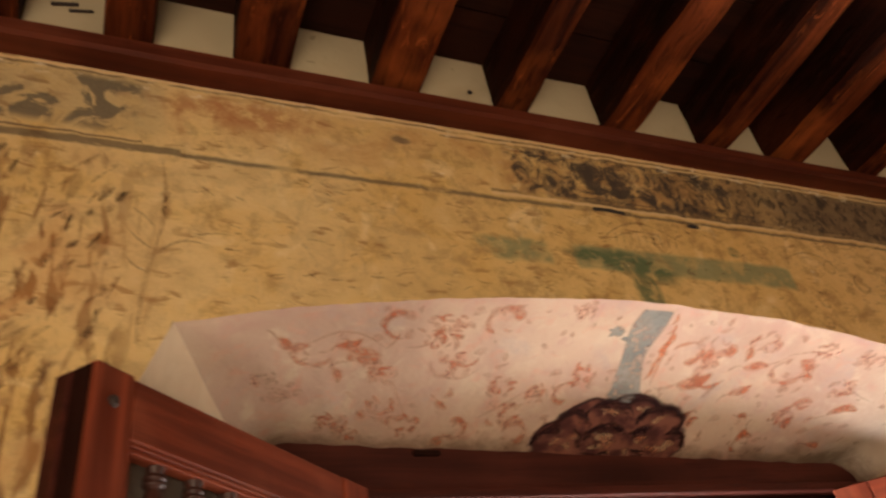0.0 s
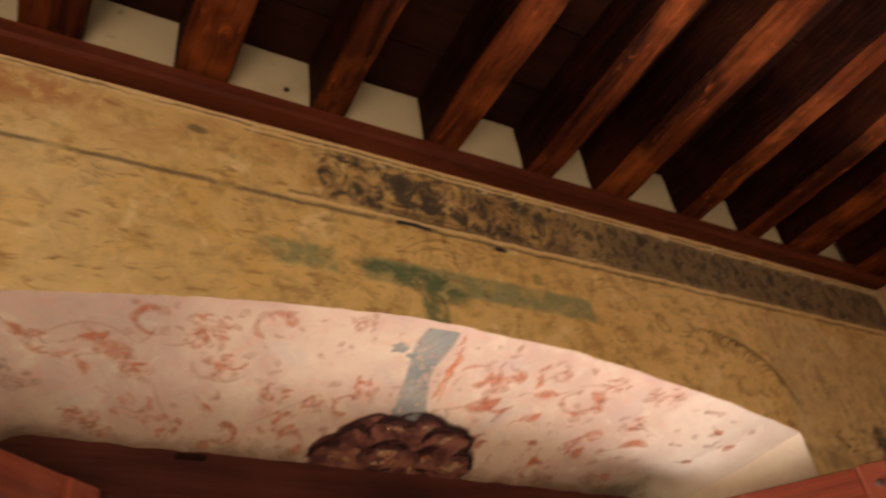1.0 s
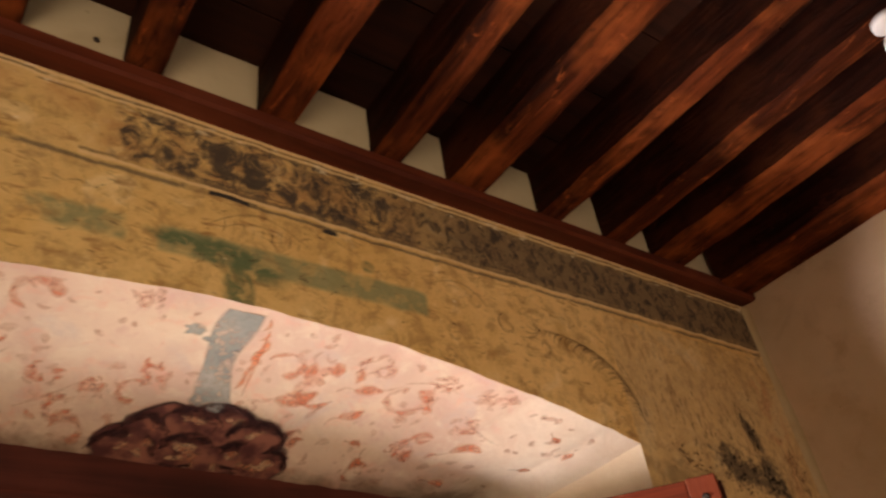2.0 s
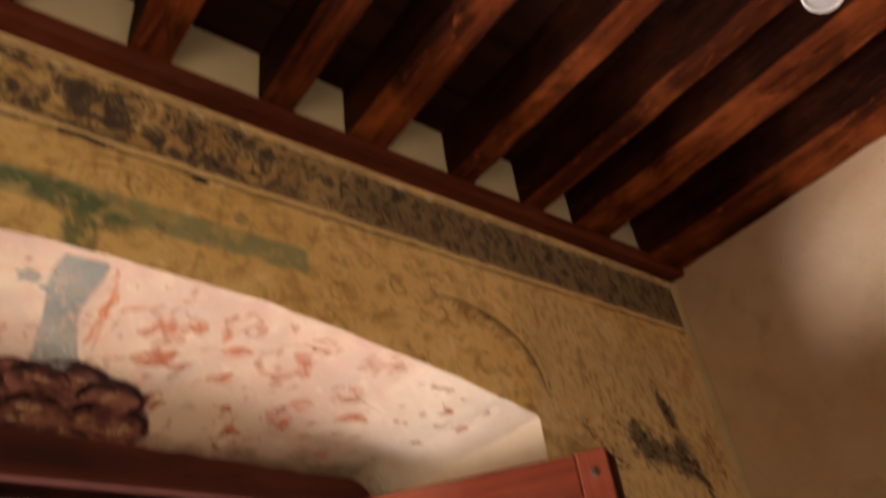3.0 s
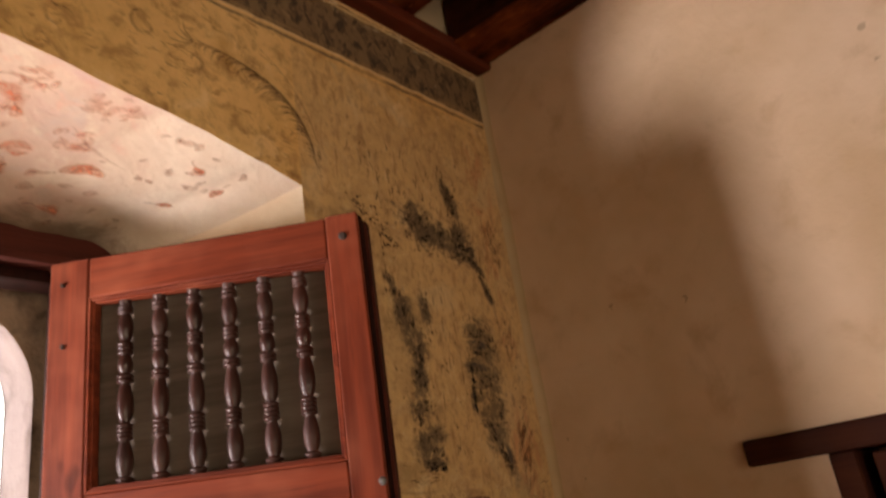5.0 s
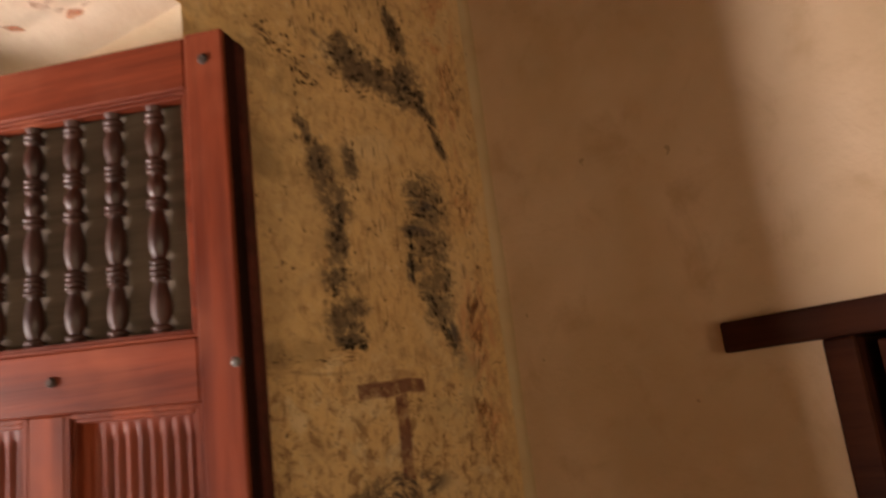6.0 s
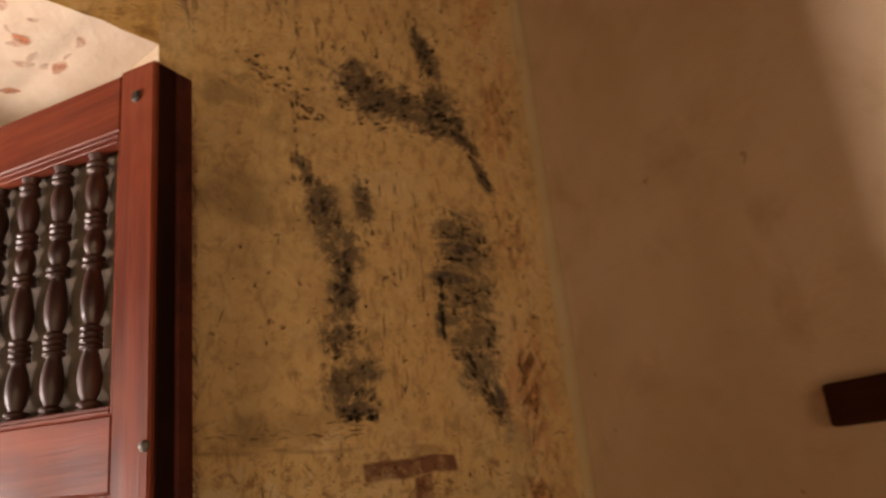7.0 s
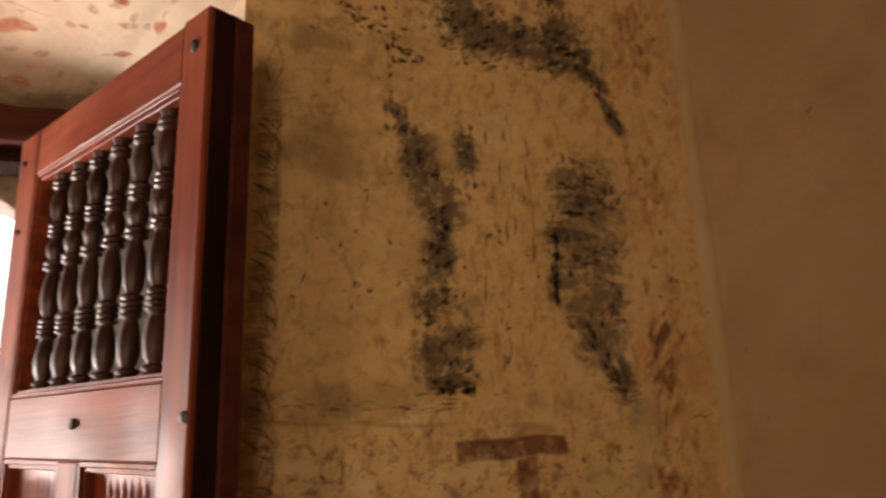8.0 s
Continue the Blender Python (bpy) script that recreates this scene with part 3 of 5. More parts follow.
MAT_BLUE = faded_paint("faded_blue_grey_paint", (0.205, 0.225, 0.205), (0.33, 0.315, 0.27), 0.62, 26.0, 0.80)
MAT_PLUM = faded_paint("plum_paint", (0.075, 0.026, 0.024), (0.23, 0.095, 0.065), 1.1, 44.0, 0.96)
MAT_PLUM_DARK = faded_paint("plum_outline_paint", (0.030, 0.011, 0.013), (0.065, 0.024, 0.022), 0.6, 50.0, 0.75)
MAT_PLUM_LIGHT = faded_paint("rust_paint", (0.30, 0.095, 0.050), (0.47, 0.30, 0.18), 0.6, 40.0, 0.75)
MAT_CHARCOAL = faded_paint("charcoal_paint", (0.016, 0.017, 0.021), (0.05, 0.044, 0.040), 0.7, 26.0, 0.32)
MAT_RUST = faded_paint("rust_red_wash", (0.47, 0.20, 0.085), (0.52, 0.27, 0.125), 0.45, 60.0, 0.32)
MAT_INK = faded_paint("faded_dark_paint", (0.10, 0.066, 0.038), (0.17, 0.11, 0.058), 0.6, 36.0, 0.62)
MAT_BROWN = faded_paint("faded_brown_paint", (0.24, 0.115, 0.045), (0.31, 0.165, 0.07), 0.40, 50.0, 0.46)


# ---- mesh helpers ----
def finish(name, bm, material, parent=None, label="", smooth=False):
    me = bpy.data.meshes.new(name)
    bmesh.ops.recalc_face_normals(bm, faces=bm.faces[:])
    if smooth:
        for f in bm.faces:
            f.smooth = True
    bm.to_mesh(me)
    bm.free()
    me.materials.append(material)
    o = new(name, me)
    if parent is not None:
        o.parent = parent
    return tagged(o, label)


def part(name, bm, material, parent, label="", smooth=False):
    return finish(name, bm, material, parent, label, smooth)


def add_box(bm, lo, hi, bevel=0.0, seg=1):
    """A box from corner lo to corner hi, its edges eased by bevel."""
    r = bmesh.ops.create_cube(bm, size=1.0)
    vs = r["verts"]
    for v in vs:
        v.co = Vector([(l + h) / 2 + c * (h - l) for l, h, c in zip(lo, hi, v.co)])
    if bevel:
        es = list({e for v in vs for e in v.link_edges})
        bmesh.ops.bevel(bm, geom=es, offset=bevel, segments=seg, affect="EDGES", profile=0.6)
    return bm


def box(lo, hi, bevel=0.0, seg=1):
    return add_box(bmesh.new(), lo, hi, bevel, seg)


def add_lathe(bm, profile, sides=14, at=(0, 0)):
    """A turned body round the z axis; profile: (radius, z) from bottom to top."""
    rings = []
    for r, z in profile:
        rings.append([bm.verts.new((at[0] + r * math.cos(2 * math.pi * i / sides), at[1] + r * math.sin(2 * math.pi * i / sides), z)) for i in range(sides)])
    for a, b in zip(rings, rings[1:]):
        for i in range(sides):
            j = (i + 1) % sides
            bm.faces.new((a[i], a[j], b[j], b[i]))
    bm.faces.new(rings[0][::-1])
    bm.faces.new(rings[-1])
    return bm


def add_grid(bm, fn, nu, nv):
    """A surface fn(u, v), u and v from 0 to 1."""
    g = [[bm.verts.new(fn(i / nu, j / nv)) for j in range(nv + 1)] for i in range(nu + 1)]
    for i in range(nu):
        for j in range(nv):
            bm.faces.new((g[i][j], g[i + 1][j], g[i + 1][j + 1], g[i][j + 1]))
    return g


def wobble(x, y, z, size, amount):
    return amount * noise.noise(Vector((x / size, y / size, z / size)))


def empty(name, m, label, category, group=""):
    o = new(name)
    o.matrix_world = m
    return tagged(o, label, category, group)


def structure(o, label=""):
    return tagged(o, label, kind="structure")


# ---- the large structure ----
CEIL = 3.290            # underside of the ceiling boards
JOIST_Z = 3.11          # underside of the joists
X0, X1 = -2.848, -0.785  # the window recess at the wall's face
R0, R1 = -2.66, -1.02  # and at its back
DEPTH = 0.41            # of the recess
WEST, SOUTH = -4.6, -3.4


def arch_z(x):
    return 2.607 - 0.13 * abs((x + 1.88) / 1.0) ** 1.9 + wobble(x, 0, 3.0, 0.16, 0.006) + wobble(x, 1, 3.0, 0.035, 0.003)


def flare(drop):
    """How far the west jamb's edge leans out at a drop below its springing."""
    return 0.40 * min(0.25, max(0.0, drop))


def recess(s, v):
    """A place on the recess's soffit; s across, v from the wall's face to the frame."""
    x = (1 - v) * (X0 + s * (X1 - X0)) + v * (R0 + s * (R1 - R0))
    back = 2.457 - 0.054 * s + wobble(s * 2, 9, 0, 0.06, 0.004)
    z = (1 - v) * arch_z(X0 + s * (X1 - X0)) + v * back
    z += 0.012 * math.sin(math.pi * v) * (1 - abs(2 * s - 1) ** 4) + wobble(x, v * DEPTH, 0, 0.22, 0.006) * min(1.0, 4 * v)
    # rounded joints with the jambs, wider towards the back
    edge = max(0.0, 1 - min(s, 1 - s) / 0.045)
    z -= 0.065 * v * (1 - math.sqrt(max(0.0, 1 - edge * edge)))
    return Vector((x, DEPTH * v, z))


# mural wall, with the recess cut through it
bm = bmesh.new()
TOP = 3.07
n = 90
FRIEZE = 2.846
add_grid(bm, lambda u, v: (X0 + u * (X1 - X0), 0, arch_z(X0 + u * (X1 - X0)) * (1 - v) + FRIEZE * v), n, 10)
add_grid(bm, lambda u, v: (WEST + u * (X0 - flare(arch_z(X0) - v * FRIEZE) - WEST), 0, v * FRIEZE), 10, 120)
add_grid(bm, lambda u, v: (X1 + u * (0 - X1), 0, v * FRIEZE), 8, 14)
add_grid(bm, lambda u, v: (WEST + u * (0 - WEST), 0, FRIEZE + v * (TOP - FRIEZE)), 30, 3)
for f in bm.faces:
    c = f.calc_center_median()
    f.material_index = 1 if c.z > FRIEZE else (2 if c.x > X1 else 0)
wall_north = structure(finish("wall_north", bm, MAT_MURAL), "ochre plaster wall with worn old mural painting")
wall_north.data.materials.append(MAT_FRIEZE)
wall_north.data.materials.append(MAT_CORNER)

# recess: soffit and splayed jambs
bm = bmesh.new()
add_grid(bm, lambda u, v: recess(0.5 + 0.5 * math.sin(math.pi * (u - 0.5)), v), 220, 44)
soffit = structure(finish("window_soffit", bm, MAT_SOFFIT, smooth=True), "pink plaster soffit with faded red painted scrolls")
for side, s in (("west", 0.0), ("east", 1.0)):
    bm = bmesh.new()
    add_grid(bm, lambda u, v: Vector((recess(s, v).x + wobble(v, u * 3, 0, 0.25, 0.006) * v - (1 - s) * (1 - v) * flare(recess(s, v).z * (1 - u)), recess(s, v).y, recess(s, v).z * u)), 120, 10)
    structure(finish("window_jamb_" + side, bm, MAT_JAMB, smooth=True), "pale pink plastered splayed window jamb")

# stone lining behind the frame, with a basket arch
CX, HALF, SPRING, RAD = -1.85, 0.70, 2.06, 0.215
STONE_Y0, STONE_Y1 = 0.50, 0.66


def stone_edge():
    """Half of the opening's edge, from the east foot to the crown."""
    pts = [(HALF, 0.0), (HALF, SPRING)]
    for i in range(1, 13):
        t = math.pi / 2 * i / 12
        pts.append((HALF - RAD + RAD * math.cos(t), SPRING + RAD * math.sin(t)))
    pts += [(0.25, SPRING + RAD + 0.004), (0.0, SPRING + RAD - 0.004)]
    return pts


edge = stone_edge()
edge = edge + [(-x, z) for x, z in edge[-2::-1]]
edge = [(CX + x, z) for x, z in edge]
bm = bmesh.new()
rows = []
for y in (STONE_Y0, STONE_Y0 + 0.006, 0.55, 0.6, STONE_Y1 - 0.006, STONE_Y1):
    grow = 0.006 if y in (STONE_Y0, STONE_Y1) else 0.0
    rows.append([bm.verts.new((x + (grow if x > CX else -grow) * (abs(x - CX) > 0.4) + wobble(x, y, z, 0.09, 0.004), y, z + grow * (z > SPRING) + wobble(z, y, x, 0.09, 0.004) + (y < 0.51) * wobble(x, 7, z, 0.025, 0.005))) for x, z in edge])
for a, b in zip(rows, rows[1:]):
    for i in range(len(edge) - 1):
        bm.faces.new((a[i], a[i + 1], b[i + 1], b[i]))
structure(finish("window_stone_lining", bm, MAT_STONE, smooth=True), "whitewashed stone lining of the arched window opening")
for name, y, mat in (("wall_north_core", STONE_Y0, MAT_ROUGH), ("wall_north_outside", STONE_Y1, MAT_STONE)):
    bm = bmesh.new()
    inner = [bm.verts.new((x, y, z + 0.004)) for x, z in edge]
    outer = []
    for x, z in edge:
        if z < SPRING + 0.5 * RAD:
            outer.append(bm.verts.new((0.3 if x > CX else WEST, y, z)))
        else:
            outer.append(bm.verts.new((CX + (x - CX) * 4.0 if abs(x - CX) < 0.5 else (0.3 if x > CX else WEST), y, 3.4)))
    for i in range(len(edge) - 1):
        bm.faces.new((inner[i], inner[i + 1], outer[i + 1], outer[i]))
    structure(finish(name, bm, mat), "rough dark masonry round the window opening")

# window frame: lintel and two posts behind the recess
frame_bm = bmesh.new()
add_box(frame_bm, (R0 - 0.02, 0.402, 2.335), (R1 + 0.03, 0.47, 2.50), 0.004)
add_box(frame_bm, (R0, 0.350, 2.315), (R1, 0.42, 2.338), 0.008, 2)
window_1 = structure(finish("window_1", frame_bm, MAT_FRAME), "dark red-brown moulded wooden window frame with open shutters")
part("lower_moulding", box((R0, 0.385, 2.285), (R1, 0.46, 2.314), 0.010, 2), MAT_SHADED_WOOD, window_1, "lower moulding coloured near black for shade")
part("slot", box((-2.312, 0.392, 2.428), (-2.248, 0.404, 2.441), 0.003), MAT_SHADED_WOOD, window_1, "short black slot under the plaster edge")
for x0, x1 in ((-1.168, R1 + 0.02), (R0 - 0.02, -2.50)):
    post = part("frame_post", box((x0, 0.375, 0.0), (x1, 0.405, 2.30), 0.005), MAT_SHADED_WOOD, window_1, "window frame post coloured near black for shade")
    inner = x0 if x0 > CX else x1
    part("bead", box((inner - 0.004, 0.366, 0.0), (inner + (0.017 if inner > CX else 0.004), 0.380, 2.284), 0.004, 2), MAT_BEAD, post, "orange-brown edge bead, coloured as lit from outside")

# east wall, with a doorway under a timber lintel
DOOR_Y, DOOR_Z = -0.697, 1.712
bm = bmesh.new()
add_grid(bm, lambda u, v: (0, DOOR_Y + u * (0 - DOOR_Y), v * 3.35), 10, 24)
add_grid(bm, lambda u, v: (0, -1.75 + u * (DOOR_Y + 1.75), DOOR_Z + v * (3.35 - DOOR_Z)), 10, 12)
add_grid(bm, lambda u, v: (0, SOUTH + u * (-1.75 - SOUTH), v * 3.35), 10, 24)
add_box(bm, (0.22, SOUTH, 0), (0.27, 0.5, 3.4))
wall_east = structure(finish("wall_east", bm, MAT_WALL), "plain cream plaster wall, worn and uneven")
bm = bmesh.new()
add_grid(bm, lambda u, v: (WEST, SOUTH + u * (0 - SOUTH), v * 3.35), 4, 4)
structure(finish("wall_west", bm, MAT_WALL), "plain cream plaster wall")
# unseen south wall; its two openings are added for the fill lamps
bm = bmesh.new()
add_box(bm, (WEST, SOUTH - 0.2, 0), (-4.15, SOUTH, 3.35))
add_box(bm, (-2.95, SOUTH - 0.2, 0), (-1.85, SOUTH, 3.35))
add_box(bm, (-1.05, SOUTH - 0.2, 0), (0.2, SOUTH, 3.35))
add_box(bm, (-1.85, SOUTH - 0.2, 0), (-1.05, SOUTH, 0.9))
add_box(bm, (-1.85, SOUTH - 0.2, 2.0), (-1.05, SOUTH, 3.35))
add_box(bm, (-4.15, SOUTH - 0.2, 2.1), (-2.95, SOUTH, 3.35))
structure(finish("wall_south", bm, MAT_WALL), "unseen plain cream plaster wall with two openings added for fill lamps")
structure(finish("floor", box((WEST, SOUTH, -0.1), (0.2, 0.7, 0.0)), MAT_FLOOR), "terracotta floor")

# ceiling boards over the joists, one mesh
bm = bmesh.new()
y = SOUTH
k = 0
while y < 0.3:
    w = 0.17 + 0.05 * random.random()
    add_box(bm, (WEST, y, CEIL + 0.004 * random.random()), (0.2, y + w - 0.004, CEIL + 0.03))
    y += w
add_box(bm, (WEST, SOUTH, CEIL + 0.034), (0.2, 0.9, CEIL + 0.1))
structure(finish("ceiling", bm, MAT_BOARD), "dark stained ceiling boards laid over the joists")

# wall plate under the joists
bm = bmesh.new()
segs = 60


def plate_ring(u):
    x = WEST + u * (0 - WEST)
    w1, w2 = wobble(x, 0, 0, 0.4, 0.005), wobble(x, 5, 0, 0.3, 0.004)
    return [(x, 0.0, 3.068 + w2), (x, -0.052, 3.064 + w2), (x, -0.06, 3.071 + w2), (x, -0.06 + w1 * 0.4, 3.102), (x, -0.054, 3.109), (x, 0.0, 3.109)]


rings = [[bm.verts.new(p) for p in plate_ring(i / segs)] for i in range(segs + 1)]
for a, b in zip(rings, rings[1:]):
    for i in range(6):
        j = (i + 1) % 6
        bm.faces.new((a[i], a[j], b[j], b[i]))
structure(finish("wall_plate", bm, MAT_PLATE), "dark red-brown timber wall plate under the joists")

# joists, and the plaster between their ends
GAPS = [(-4.346, -4.196), (-4.056, -3.906), (-3.766, -3.616), (-3.466, -3.316), (-3.176, -3.026), (-2.932, -2.771), (-2.652, -2.469), (-2.353, -2.156), (-2.074, -1.851), (-1.758, -1.546),
        (-1.460, -1.307), (-1.190, -0.977), (-0.900, -0.709), (-0.631, -0.489), (-0.342, -0.184)]


def joist(x0, x1, seed):
    """A hand-hewn joist along y, its lower edges worn round."""
    bm = bmesh.new()
    w, h = x1 - x0, CEIL - JOIST_Z
    rings = []
    cuts = 90
    for i in range(cuts + 1):
        y = 0.02 + (SOUTH - 0.02) * i / cuts
        a, b, c = (wobble(seed * 3.1 + k, y, 0, 0.35, 0.010) for k in range(3))
        a *= min(1.0, i / 4)
        b *= min(1.0, i / 4)
        c *= min(1.0, i / 4)
        l, r, e = -w / 2 + a, w / 2 + b, 0.014 + 0.006 * noise.noise(Vector((seed, y * 6, 1)))
        d = c * 0.7 + 0.004 * noise.noise(Vector((seed * 2.0, y * 14, 4)))
        rings.append([bm.verts.new(p) for p in ((l, y, h), (l, y, e + d), (l + e * 0.3, y, e * 0.3 + d), (l + e, y, d), (r - e, y, d), (r - e * 0.3, y, e * 0.3 + d), (r, y, e + d), (r, y, h))])
    for p, q in zip(rings, rings[1:]):
        for i in range(8):
            j = (i + 1) % 8
            bm.faces.new((p[i], p[j], q[j], q[i]))
    bm.faces.new(rings[0])
    bm.faces.new(rings[-1][::-1])
    bm.normal_update()
    # undersides take the lighter tone that imitates light from below
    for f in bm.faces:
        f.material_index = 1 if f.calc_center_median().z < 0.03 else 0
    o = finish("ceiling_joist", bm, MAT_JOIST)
    o.data.materials.append(MAT_JOIST_LIT)
    o.location = ((x0 + x1) / 2, -0.062 if x1 > -0.05 else 0, JOIST_Z - (0.032 if x1 > -0.05 else 0.0))
    return tagged(o, "rough-hewn red-brown timber ceiling joist resting on the wall plate", "joist", "ceiling joists", "structure")


edges = [(a[1], b[0]) for a, b in zip(GAPS, GAPS[1:])] + [(-0.18, -0.004)]
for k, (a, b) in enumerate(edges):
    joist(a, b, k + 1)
for k, (a, b) in enumerate(GAPS):
    bm = bmesh.new()
    g = add_grid(bm, lambda u, v: (a - 0.03 + u * (b - a + 0.06), -0.030 + wobble(a + u, v, k, 0.3, 0.004), 3.10 + v * 0.21), 4, 4)
    part("plaster_infill", bm, MAT_INFILL, wall_north, "off-white plaster between joist ends", True)


# ---- shutters ----
LEAF_W, LEAF_T, LEAF_TOP, LEAF_FOOT = 0.664, 0.045, 2.315, 0.12
OPEN_U0, OPEN_U1, OPEN_Z0, OPEN_Z1 = 0.086, 0.598, 1.838, 2.227
RAIL_Z = OPEN_Z0 - 0.094   # underside of the lock rail


def baluster_profile(z0, z1):
    h = z1 - z0
    out = [(0.0150, 0.0), (0.0150, 0.025)]

    def rings(f, count, step, r):
        for k in range(count):
            a = f + k * step
            out.extend([(0.0095, a), (r, a + 0.2 * step), (r, a + 0.75 * step), (0.0095, a + 0.95 * step)])
        return f + count * step

    def bulb(f, length, r, peak):
        for k in range(9):
            g = k / 8
            s = math.sin(math.pi * g ** peak) ** 0.9 if 0 < g < 1 else 0.0
            out.append((0.0088 + (r - 0.0088) * s, f + 0.004 + (length - 0.008) * g))
        return f + length
    f = rings(0.030, 2, 0.022, 0.0145)
    f = bulb(f, 0.17, 0.0148, 0.8)
    f = rings(f, 4, 0.021, 0.0140)
    f = bulb(f, 0.20, 0.0148, 0.8)
    f = rings(f, 2, 0.022, 0.0150)
    f = bulb(f, 0.10, 0.0138, 1.0)
    f = rings(f, 3, 0.022, 0.0140)
    f = bulb(f, 0.15, 0.0145, 1.1)
    f = rings(f, 2, 0.022, 0.0140)
    out.extend([(0.0100, f + 0.004), (0.0150, 0.972), (0.0150, 1.0)])
    return [(1.06 * r, z0 + g * h) for r, g in out]


def fluted_panel(u0, u1, z0, z1):
    """A panel of upright round flutes that die away under its head."""
    bm = bmesh.new()
    count, per = 9, 6
    w = (u1 - u0)
    m = 0.018

    def surface(a, b):
        u, z = u0 + a * w, z0 + b * (z1 - z0)
        f = max(0.0, min(1.0, (u - u0 - m) / (w - 2 * m)))
        depth = 0.0
        if m < u - u0 < w - m and z < z1 - 0.012:
            fade = min(1.0, (z1 - 0.012 - z) / 0.030)
            depth = 0.010 * fade * (1 - abs(math.sin(math.pi * f * count)) ** 0.7)
        return (u, 0.022 + depth, z)
    us = count * per + 8
    zs = [0.0] + [1 - x / (z1 - z0) for x in (0.06, 0.05, 0.042, 0.036, 0.030, 0.024, 0.018, 0.012, 0.0)]
    g = [[bm.verts.new(surface(i / us, b)) for b in zs] for i in range(us + 1)]
    for i in range(us):
        for j in range(len(zs) - 1):
            bm.faces.new((g[i][j], g[i + 1][j], g[i + 1][j + 1], g[i][j + 1]))
    add_box(bm, (u0, 0.034, z0), (u1, 0.038, z1))
    return bm


def moulding(u0, u1, z0, z1, lip=0.012):
    """A small stepped moulding round a panel's opening."""
    bm = bmesh.new()
    for k, (a, d) in enumerate(((0.0, 0.002), (lip * 0.5, 0.007))):
        t = lip * 0.55
        add_box(bm, (u0 + a, d, z0 + a), (u0 + a + t, 0.03, z1 - a), 0.0015)
        add_box(bm, (u1 - a - t, d, z0 + a), (u1 - a, 0.03, z1 - a), 0.0015)
        add_box(bm, (u0 + a + t, d, z1 - a - t), (u1 - a - t, 0.03, z1 - a), 0.0015)
        add_box(bm, (u0 + a + t, d, z0 + a), (u1 - a - t, 0.03, z0 + a + t), 0.0015)
    return bm


def shutter(m, rack, label):
    """An inward-opened shutter leaf: u runs from its hinge to its free edge along local x, its seen face looks to local -y."""
    root = empty("window_shutter", m, label, "shutter", "window shutters")
    part("hinge_stile", box((0, 0, LEAF_FOOT), (OPEN_U0, LEAF_T, LEAF_TOP), 0.003), MAT_LEAF, root)
    part("lock_stile", box((OPEN_U1, -0.001, LEAF_FOOT), (LEAF_W, LEAF_T, LEAF_TOP + 0.002), 0.003), MAT_LEAF, root)
    # strip added over the free edge to put its shade into colour
    part("edge_strip", box((LEAF_W - 0.002, 0.007, LEAF_FOOT + 0.004), (LEAF_W + 0.003, LEAF_T - 0.001, LEAF_TOP - 0.003), 0.001), MAT_SHADED_WOOD, root, "strip coloured near black for the leaf's shaded edge")
    part("rebate", box((LEAF_W - 0.004, LEAF_T - 0.010, LEAF_FOOT + 0.01), (LEAF_W + 0.009, LEAF_T + 0.016, LEAF_TOP - 0.006), 0.002), MAT_FRAME, root, "dark red closing strip")
    part("top_rail", box((OPEN_U0 + 0.0012, 0.001, OPEN_Z1), (OPEN_U1 - 0.0012, LEAF_T - 0.001, LEAF_TOP - 0.001), 0.003), MAT_RAIL, root)
    part("lock_rail", box((OPEN_U0 + 0.0012, 0.001, RAIL_Z), (OPEN_U1 - 0.0012, LEAF_T - 0.001, OPEN_Z0), 0.003), MAT_RAIL, root)
    part("middle_rail", box((OPEN_U0 + 0.0012, 0.001, 0.98), (OPEN_U1 - 0.0012, LEAF_T - 0.001, 1.07), 0.003), MAT_RAIL, root)
    part("bottom_rail", box((OPEN_U0 + 0.0012, 0.001, LEAF_FOOT), (OPEN_U1 - 0.0012, LEAF_T - 0.001, LEAF_FOOT + 0.14), 0.003), MAT_RAIL, root)
    mid = (OPEN_U0 + OPEN_U1) / 2
    for z0, z1 in ((LEAF_FOOT + 0.14, 0.98), (1.07, RAIL_Z)):
        part("muntin", box((mid - 0.032, 0.001, z0), (mid + 0.032, LEAF_T - 0.001, z1), 0.003), MAT_LEAF, root)
        for u0, u1 in ((OPEN_U0, mid - 0.032), (mid + 0.032, OPEN_U1)):
            part("panel_moulding", moulding(u0, u1, z0, z1, 0.014), MAT_LEAF, root)
            part("fluted_panel", fluted_panel(u0 + 0.004, u1 - 0.004, z0 + 0.004, z1 - 0.004), MAT_LEAF, root, "red-brown panel carved with upright flutes", True)
    part("opening_moulding", moulding(OPEN_U0, OPEN_U1, OPEN_Z0, OPEN_Z1, 0.012), MAT_RAIL, root)
    part("backing_panel", box((OPEN_U0 - 0.02, 0.0410, OPEN_Z0 - 0.03), (OPEN_U1 + 0.02, 0.0442, OPEN_Z1 + 0.03)), MAT_BACKING, root, "grey-brown cloth board behind the turned spindles")
    pitch = (OPEN_U1 - OPEN_U0) / 6.9
    first = None
    for k in range(6):
        u = mid + (k - 2.5) * pitch
        if first is None:
            first = part("baluster", add_lathe(bmesh.new(), baluster_profile(OPEN_Z0 - 0.004, OPEN_Z1 + 0.004), 14), MAT_TURNED, root, "dark turned wooden spindle", True)
            first.location = (u, 0.0230, 0)
        else:
            b = new("baluster", first.data)
            b.parent = root
            b.location = (u, 0.0230, 0)
            tagged(b, "dark turned wooden spindle")
